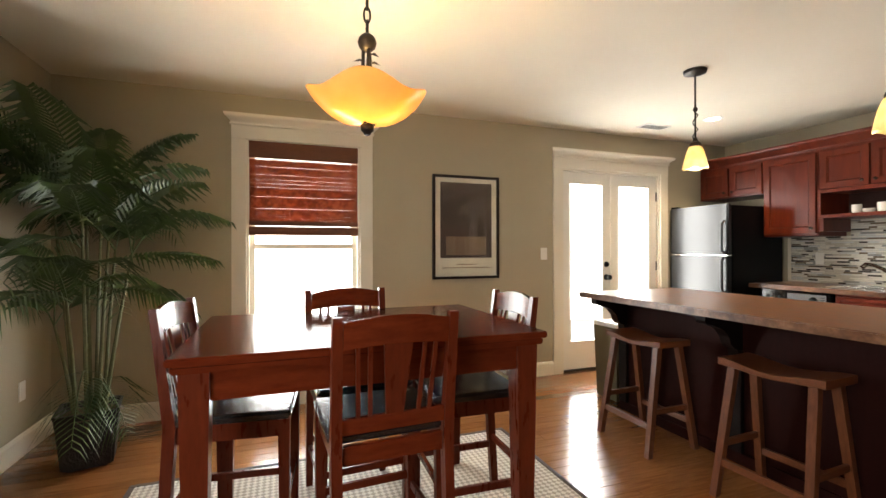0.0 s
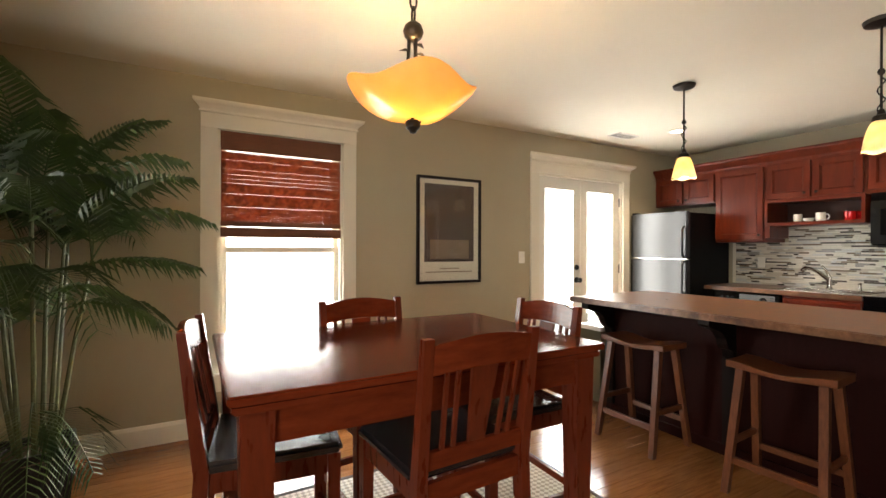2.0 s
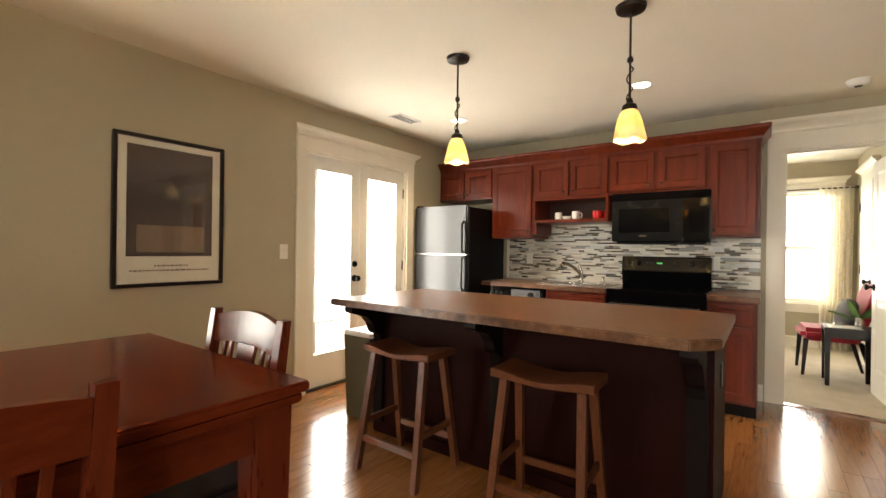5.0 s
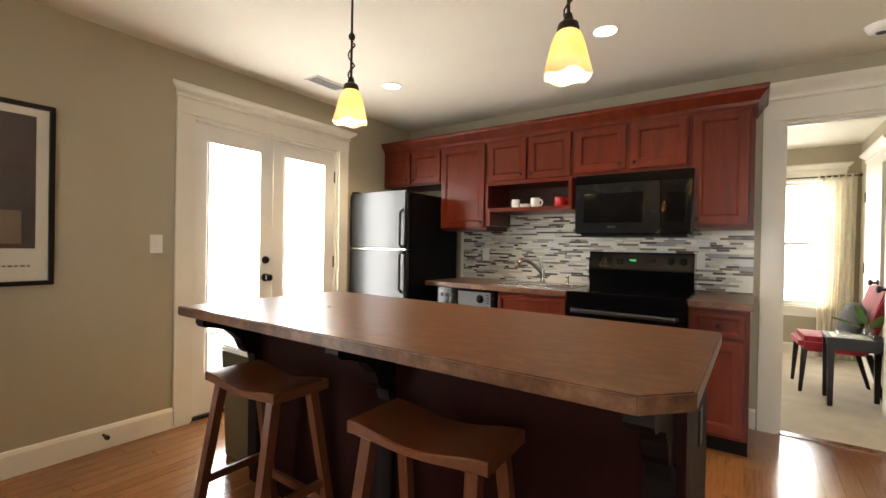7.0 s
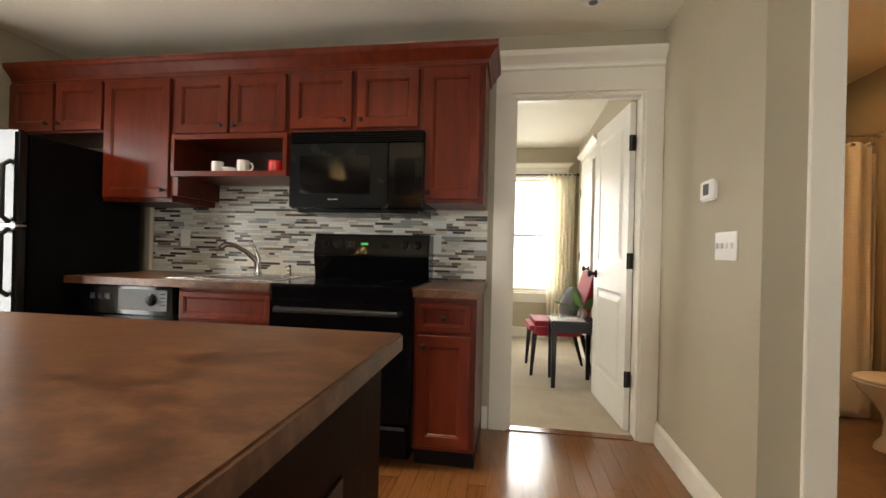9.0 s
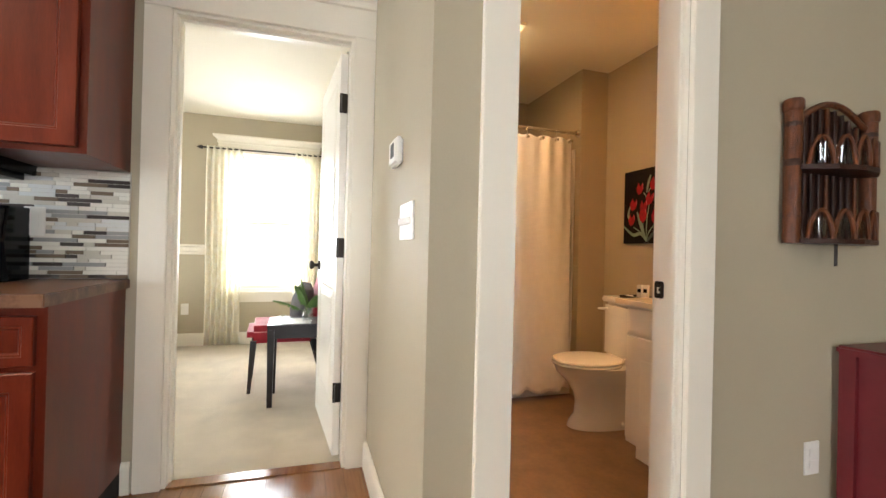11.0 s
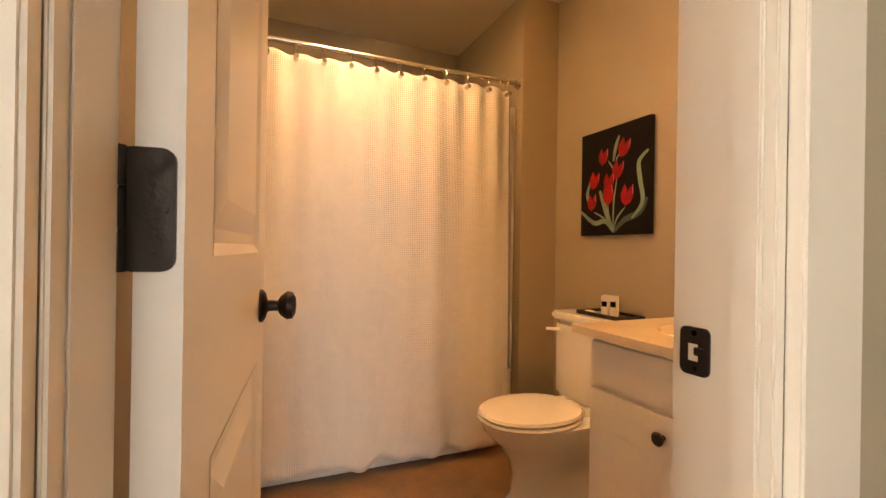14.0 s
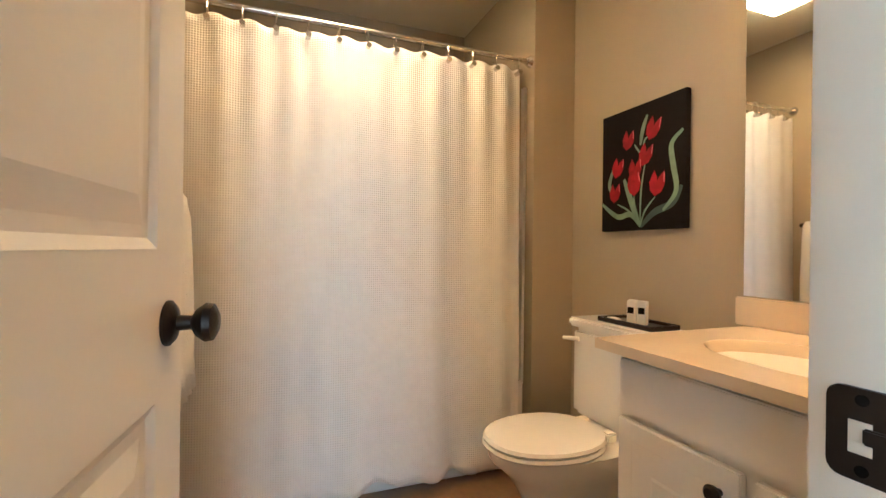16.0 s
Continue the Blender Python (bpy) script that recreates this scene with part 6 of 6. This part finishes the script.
part("top", bm, MARBLE, vt, smooth=True)
part("backsplash", B(TX0, 4.885, -1.848, -1.826, 0.838, 0.925, bev=0.004), MARBLE, vt)
part("drain", lathe(bmesh.new(), [(0, 0.7125), (0.022, 0.712), (0.026, 0.709)], 20, at=(cx, cy, 0)), CHROME, vt, "chrome drain")
vf = thing("vanity_faucet", (4.515, -1.735, 0.840), "chrome single-lever bathroom faucet", "faucet")
part("base", B(-0.075, 0.075, -0.025, 0.025, 0, 0.022, bev=0.009), CHROME, vf, smooth=True)
part("spout", tube(bmesh.new(), [(0, 0, 0.015), (0, 0.005, 0.05), (0, 0.05, 0.078), (0, 0.10, 0.078), (0, 0.118, 0.058)], [0.024, 0.022, 0.017, 0.014, 0.012], 14), CHROME, vf, smooth=True)
part("lever", tube(bmesh.new(), [(0, 0, 0.06), (0, -0.012, 0.095), (0, 0.03, 0.122), (0, 0.07, 0.128)], [0.02, 0.018, 0.010, 0.007], 12), CHROME, vf, smooth=True)
mr = thing("bathroom_mirror", (0, 0, 0), "frameless wall mirror above the vanity", "mirror")
part("glass", B(4.12, 4.868, -1.848, -1.842, 0.928, 2.02), MIRROR, mr)
# Fixture never in view, added to explain the warm light on the door
vl = thing("vanity_light", (4.48, -1.848, 2.13), "assumed vanity light bar, out of view, bronze with two frosted glass shades", "wall light")
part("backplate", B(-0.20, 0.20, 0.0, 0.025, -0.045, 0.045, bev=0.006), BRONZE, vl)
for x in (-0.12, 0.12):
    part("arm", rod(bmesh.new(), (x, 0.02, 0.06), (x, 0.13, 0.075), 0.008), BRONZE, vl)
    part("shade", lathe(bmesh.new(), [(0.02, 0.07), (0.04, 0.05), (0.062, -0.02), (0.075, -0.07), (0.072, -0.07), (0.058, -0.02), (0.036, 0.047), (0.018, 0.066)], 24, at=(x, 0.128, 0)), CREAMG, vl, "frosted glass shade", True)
# tulip canvas
tp = thing("tulip_painting", (5.28, -1.848, 1.397), "unframed black canvas painted with red tulips", "painting")
part("canvas", B(-0.213, 0.213, 0.0, 0.024, -0.25, 0.25, bev=0.002), CANVAS, tp)


def stroke(name, pts, w, material, k):
    """A painted leaf or stem: a flat tapered ribbon on the canvas; picture u runs to the viewer's right, in halves of the canvas."""
    bm = bmesh.new()
    P = [Vector((-u * 0.213, v * 0.25)) for u, v in pts]
    # smooth the stroke
    Q = []
    for i in range(len(P) - 1):
        p0, p1, p2, p3 = P[max(i - 1, 0)], P[i], P[i + 1], P[min(i + 2, len(P) - 1)]
        for j in range(6):
            t = j / 6
            Q.append(0.5 * (2 * p1 + (p2 - p0) * t + (2 * p0 - 5 * p1 + 4 * p2 - p3) * t * t + (3 * p1 - p0 - 3 * p2 + p3) * t ** 3))
    Q.append(P[-1])
    n = len(Q) - 1
    L, R = [], []
    for i, q in enumerate(Q):
        d = (Q[min(i + 1, n)] - Q[max(i - 1, 0)]).normalized()
        ww = w * (0.25 + 0.75 * math.sin(math.pi * (0.08 + 0.84 * i / n)))
        o = Vector((-d.y, d.x)) * ww
        L.append(bm.verts.new((q.x + o.x, 0.0246 + k * 0.0004, q.y + o.y)))
        R.append(bm.verts.new((q.x - o.x, 0.0246 + k * 0.0004, q.y - o.y)))
    for i in range(n):
        bm.faces.new((L[i], L[i + 1], R[i + 1], R[i]))
    part(name, bm, material, tp)


stroke("painted_leaf", [(0.05, -0.95), (-0.2, -0.74), (-0.55, -0.76), (-0.98, -0.52)], 0.012, STEMG, 0)
stroke("painted_leaf", [(0.05, -0.95), (0.35, -0.74), (0.75, -0.62), (0.93, -0.38)], 0.014, STEMD, 0)
stroke("painted_leaf", [(0.55, -0.72), (0.82, -0.45), (0.75, -0.05), (0.72, 0.25), (0.95, 0.42)], 0.012, STEMG, 1)
stroke("painted_leaf", [(-0.65, -0.42), (-0.78, -0.2), (-0.66, 0.08)], 0.010, STEMG, 1)
stroke("painted_leaf", [(0.02, 0.35), (0.08, 0.6), (0.18, 0.8)], 0.010, STEMG, 1)
stroke("painted_leaf", [(0.02, -0.92), (-0.18, -0.55), (-0.38, -0.15)], 0.014, STEMG, 1)
for q in ([(0.04, -0.95), (0.05, -0.4), (0.15, 0.1)], [(0.05, -0.92), (0.15, -0.7), (0.38, -0.5)], [(0.0, -0.9), (-0.1, -0.6), (-0.12, -0.45)], [(0.0, -0.9), (-0.25, -0.68), (-0.55, -0.55)], [(0.12, 0.1), (-0.05, 0.3), (-0.12, 0.38)], [(0.1, 0.2), (0.12, 0.4), (0.26, 0.48)]):
    stroke("painted_stem", q, 0.0045, STEMG, 2)


def painted_tulip(u, v, s, tilt):
    def petal(name, pts, material, k):
        bm = bmesh.new()
        c, sn = math.cos(tilt), math.sin(tilt)
        bm.faces.new([bm.verts.new((-(u * 0.213 + s * (c * a - sn * b)), 0.0262 + k * 0.0004, v * 0.25 + s * (sn * a + c * b))) for a, b in pts])
        part(name, bm, material, tp)
    petal("painted_petal", [(0, -1.0), (-0.55, -0.6), (-0.75, 0.0), (-0.6, 0.6), (-0.45, 0.95), (-0.1, 0.5), (0.05, 0.0)], TULIP, 0)
    petal("painted_petal", [(0, -1.0), (0.55, -0.6), (0.75, 0.0), (0.65, 0.6), (0.5, 1.0), (0.1, 0.5), (-0.05, 0.0)], TULIP, 1)
    petal("painted_highlight", [(0.70, 0.1), (0.6, 0.65), (0.5, 1.0), (0.48, 0.8), (0.6, 0.2)], TULIPL, 2)


for u, v, s, t in ((-0.28, 0.48, 0.042, -0.2), (0.32, 0.56, 0.046, -0.4), (0.15, 0.18, 0.046, -0.35), (-0.55, 0.06, 0.044, -0.3), (-0.1, -0.02, 0.046, -0.1), (-0.12, -0.26, 0.048, 0.05), (0.42, -0.30, 0.050, -0.2), (-0.62, -0.36, 0.042, -0.1)):
    painted_tulip(u, v, s, t)
# towel bar on the north wall
tbr = thing("towel_bar", (5.32, YT - 0.12, 1.235), "dark towel bar on the bathroom wall", "towel bar")
part("bar", rod(bmesh.new(), (-0.36, -0.06, 0), (0.36, -0.06, 0), 0.008), BRONZE, tbr)
for x in (-0.36, 0.36):
    part("bracket", rod(bmesh.new(), (x, 0, 0), (x, -0.065, 0), 0.013), BRONZE, tbr)


def towel(x, w, drop):
    t = thing("bath_towel", (x, YT - 0.18, 1.235), "white towel folded over the dark bar", "towel", "white towels on the bar")
    bm = bmesh.new()
    prof = [(0.013, -drop * 0.9), (0.016, -drop * 0.45), (0.013, -0.01), (0.0, 0.013), (-0.014, -0.01), (-0.026, -drop * 0.12), (-0.034, -drop * 0.5), (-0.038, -drop * 0.85), (-0.05, -drop)]
    n = 14
    rows = []
    for i in range(n + 1):
        xx = -w / 2 + w * i / n
        rows.append([bm.verts.new((xx, a + 0.006 * math.sin(9 * i / n * 3 + b * 8) * (1 if b < -0.05 else 0), b)) for a, b in prof])
    for a, b in zip(rows, rows[1:]):
        for k in range(len(prof) - 1):
            bm.faces.new((a[k], a[k + 1], b[k + 1], b[k]))
    o = part("cloth", bm, TOWEL, t, smooth=True)
    o.modifiers.new("thickness", "SOLIDIFY").thickness = 0.010


towel(5.165, 0.32, 0.65)
towel(5.50, 0.32, 0.65)
# ceiling light of the bathroom
bcl = thing("bath_ceiling_light", (5.44, -0.74, CEIL), "square glowing bathroom ceiling light", "light")
part("base", B(-0.17, 0.17, -0.17, 0.17, -0.02, 0), WHITE, bcl)
part("diffuser", B(-0.14, 0.14, -0.14, 0.14, -0.055, -0.021, bev=0.02), BLAMP, bcl, "frosted glowing diffuser", True)

# ---- bedroom ----
rd = thing("curtain_rod", (8.03, 0.72, 2.09), "thin dark curtain rod with pointed finials", "curtain rod")
part("rod", rod(bmesh.new(), (0, -0.62, 0), (0, 0.66, 0), 0.008), BRONZE, rd)
for y, d in ((-0.62, -0.05), (0.66, 0.05)):
    part("finial", rod(bmesh.new(), (0, y, 0), (0, y + d, 0), 0.022, 0.006), BRONZE, rd)


def sheer(y0, y1, folds):
    t = thing("sheer_curtain", (8.03, 0, 0), "ivory sheer curtain hanging to the carpet", "curtain", "sheers at the bedroom window")
    bm = bmesh.new()
    cols = []
    n = folds * 10
    for i in range(n + 1):
        u = i / n
        cols.append([bm.verts.new((0.028 * math.sin(2 * math.pi * folds * u) * (0.5 + 0.5 * (1 - w)), y0 + (y1 - y0) * u + 0.02 * math.sin(4 * u + 3 * w) * (1 - w), 0.02 + 2.09 * w)) for w in [k / 12 for k in range(13)]])
    for a, b in zip(cols, cols[1:]):
        for k in range(12):
            bm.faces.new((a[k], b[k], b[k + 1], a[k + 1]))
    part("cloth", bm, SHEER, t, smooth=True).modifiers.new("thickness", "SOLIDIFY").thickness = 0.0015


sheer(0.98, 1.34, 6)
sheer(0.12, 0.46, 6)
# accent chair, facing -x and a little +y
ac = thing("accent_chair", (6.56, 0.47, 0), "armless crimson upholstered chair with dark tapered legs", "chair", "", 4)
part("seat", B(-0.25, 0.25, -0.25, 0.26, 0.36, 0.49, bev=0.045), REDF, ac, "padded crimson seat", True)
bm = bmesh.new()
prof = [(-0.23, 0.45), (-0.30, 0.70), (-0.36, 0.93), (-0.30, 0.95), (-0.23, 0.72), (-0.16, 0.47)]
prism(bm, prof, "x", -0.235, 0.235)
bmesh.ops.bevel(bm, geom=[e for e in bm.edges], offset=0.018, segments=2, affect="EDGES")
part("backrest", bm, REDF, ac, "crimson padded back", True)
for sx in (-1, 1):
    part("front_leg", beam(bmesh.new(), (sx * 0.215, 0.24, 0.004), (sx * 0.215, 0.215, 0.38), 0.024, 0.024, 0.042, 0.042), ESP, ac)
    part("rear_leg", beam(bmesh.new(), (sx * 0.205, -0.30, 0.004), (sx * 0.205, -0.20, 0.38), 0.024, 0.024, 0.042, 0.042), ESP, ac)
pil = thing("throw_pillow", (6.54, 0.38, 0.485), "round-edged dark grey throw pillow on the chair", "pillow")
part("cushion", egg(bmesh.new(), [(0.12, -0.05, 0.05, 0.0), (0.18, -0.075, 0.075, 0.08), (0.19, -0.08, 0.08, 0.17), (0.15, -0.06, 0.06, 0.27), (0.06, -0.03, 0.03, 0.31)]), GREYC, pil, smooth=True, m=pose(0, 0, 0, 14, 0, 4))
sd = thing("side_table", (6.13, 0.385, 0), "small espresso side table in front of the chair", "table")
part("tabletop", B(-0.15, 0.20, -0.20, 0.17, 0.515, 0.55, bev=0.004), ESP, sd)
part("apron", B(-0.13, 0.18, -0.18, 0.15, 0.455, 0.515), ESP, sd)
for x, y in ((-0.125, 0.145), (0.175, 0.145), (-0.125, -0.175), (0.175, -0.175)):
    part("leg", beam(bmesh.new(), (x, y, 0.004), (x, y, 0.515), 0.032, 0.032, 0.045, 0.045), ESP, sd)
pm = thing("place_mat", (6.12, 0.40, 0.55), "white paper sheet on the side table", "paper")
part("sheet", B(-0.10, 0.12, -0.12, 0.12, 0.0, 0.003), WHITE, pm)
va = thing("bud_vase", (6.09, 0.30, 0.553), "clear glass vase holding fern sprigs", "vase")
part("glass", lathe(bmesh.new(), [(0, 0), (0.035, 0), (0.04, 0.02), (0.04, 0.07), (0.018, 0.10), (0.022, 0.115), (0.019, 0.115), (0.015, 0.10), (0.036, 0.07), (0.036, 0.02), (0, 0.006)], 20), CLEAR, va, smooth=True)
for az, reach, rise in ((0.6, 0.10, 0.24), (2.2, 0.10, 0.26), (3.6, 0.13, 0.20), (5.0, 0.12, 0.18), (1.3, 0.05, 0.30), (1.9, 0.22, 0.16)):
    pts = frond((0, 0, 0.05), az, reach, rise, 0.06, n=16)
    bm = tube(bmesh.new(), pts[::2], 0.0018, 4)
    leaflets(bm, pts, 0.065, math.cos(az), math.sin(az), 0.3)
    part("fern_sprig", bm, FERN, va)
gb = thing("glass_bowl", (6.08, 0.45, 0.553), "low clear glass dish on the side table", "bowl")
part("dish", lathe(bmesh.new(), [(0, 0), (0.035, 0), (0.05, 0.02), (0.045, 0.04), (0.03, 0.045), (0.03, 0.042), (0.042, 0.036), (0.045, 0.02), (0, 0.006)], 20), CLEAR, gb, smooth=True)
# bed corner
be = thing("bed", (7.45, 1.95, 0), "dark turned bed footpost with pale bedding behind", "bed")
part("footpost", lathe(bmesh.new(), [(0, 0.004), (0.045, 0.004), (0.05, 0.03), (0.028, 0.07), (0.036, 0.14), (0.026, 0.2), (0.03, 0.5), (0.026, 0.68), (0.036, 0.72), (0.028, 0.75), (0.022, 0.77), (0.042, 0.80), (0.046, 0.83), (0.03, 0.865), (0, 0.875)], 18), BEDM, be, smooth=True)
part("footboard", B(-0.02, 0.02, 0.03, 1.45, 0.28, 0.34, bev=0.01), BEDM, be)
part("footboard", B(-0.018, 0.018, 0.03, 1.45, 0.66, 0.70, bev=0.01), BEDM, be)
for i in range(9):
    part("spindle", rod(bmesh.new(), (0, 0.17 + 0.14 * i, 0.33), (0, 0.17 + 0.14 * i, 0.67), 0.009), BEDM, be)
part("mattress", B(0.03, 0.60, 0.08, 1.5, 0.34, 0.62, bev=0.06), GREYC, be, "grey bedding", True)
bp_ = thing("framed_photo", (8.05, 2.42, 1.075), "black-framed grey photograph standing on the chair rail", "picture")
for b in ((-0.25, 0.25, 0.61, 0.64), (-0.25, 0.25, 0.0, 0.03), (-0.25, -0.22, 0.03, 0.61), (0.22, 0.25, 0.03, 0.61)):
    part("frame_bar", B(0.0, 0.025, *b, bev=0.003), ESP, bp_)
part("photo", B(0.010, 0.018, -0.225, 0.225, 0.025, 0.615), PHOTO, bp_)

# ---- mosaic backsplash: thin glass and stone strips ----
SPL = setting("wall_backsplash", B(XE - 0.006, XE, 1.04, 3.40, 0.914, 1.365), GROUT, "mosaic strip backsplash in cream, grey, brown and black")
setting("wall_backsplash_upper", B(XE - 0.006, XE, 2.18, 2.895, 1.365, 1.515), GROUT, "mosaic strip backsplash below the cup shelf")
UPP = bpy.data.objects["wall_backsplash_upper"]
setting("trim_backsplash_edge", B(XE - 0.012, XE, 3.40, 3.43, 0.914, 1.365), TRIM)
rt = random.Random(7)
TH = 0.0165
tile_mesh = {}
for L in (40, 60, 80, 100, 120, 150):
    tile_mesh[L] = solid("tile", B(-0.006, 0.0, 0, L / 1000 - 0.0016, 0, TH - 0.0016, bev=0.0008), TILEA)
tv, tf = [], []
made = 0
z = 0.9155
while z < 1.515 - TH:
    lo, hi = (1.042, 3.398) if z < 1.365 - TH else (2.182, 2.893)
    y = lo
    while y < hi - 0.012:
        L = rt.choice((40, 60, 80, 100, 120, 150))
        if y + L / 1000 > hi:
            L = 0
        ln = L / 1000 if L else hi - y
        if L and made < 300 and y < 2.18 and (y < 1.36 or z > 1.17):
            o = new("tile", tile_mesh[L])
            o.parent = SPL
            o.location = (XE - 0.0055, y, z)
            made += 1
        else:
            n0 = len(tv)
            e = 0.0008
            x1_, x0_ = XE - 0.0055, XE - 0.0115
            y1_, z1_ = y + ln - 0.0016, z + TH - 0.0016
            tv += [(x0_, y + e, z + e), (x0_, y1_ - e, z + e), (x0_, y1_ - e, z1_ - e), (x0_, y + e, z1_ - e), (x1_, y, z), (x1_, y1_, z), (x1_, y1_, z1_), (x1_, y, z1_)]
            tf += [(n0, n0 + 1, n0 + 2, n0 + 3)] + [(n0 + i, n0 + 4 + i, n0 + 4 + (i + 1) % 4, n0 + (i + 1) % 4) for i in range(4)]
        y += ln
    z += TH
me = bpy.data.meshes.new("tiles")
me.from_pydata(tv, [], tf)
me.materials.append(TILEB)
ob = new("tiles", me)
ob.parent = SPL
tagged(ob, kind="stuff")
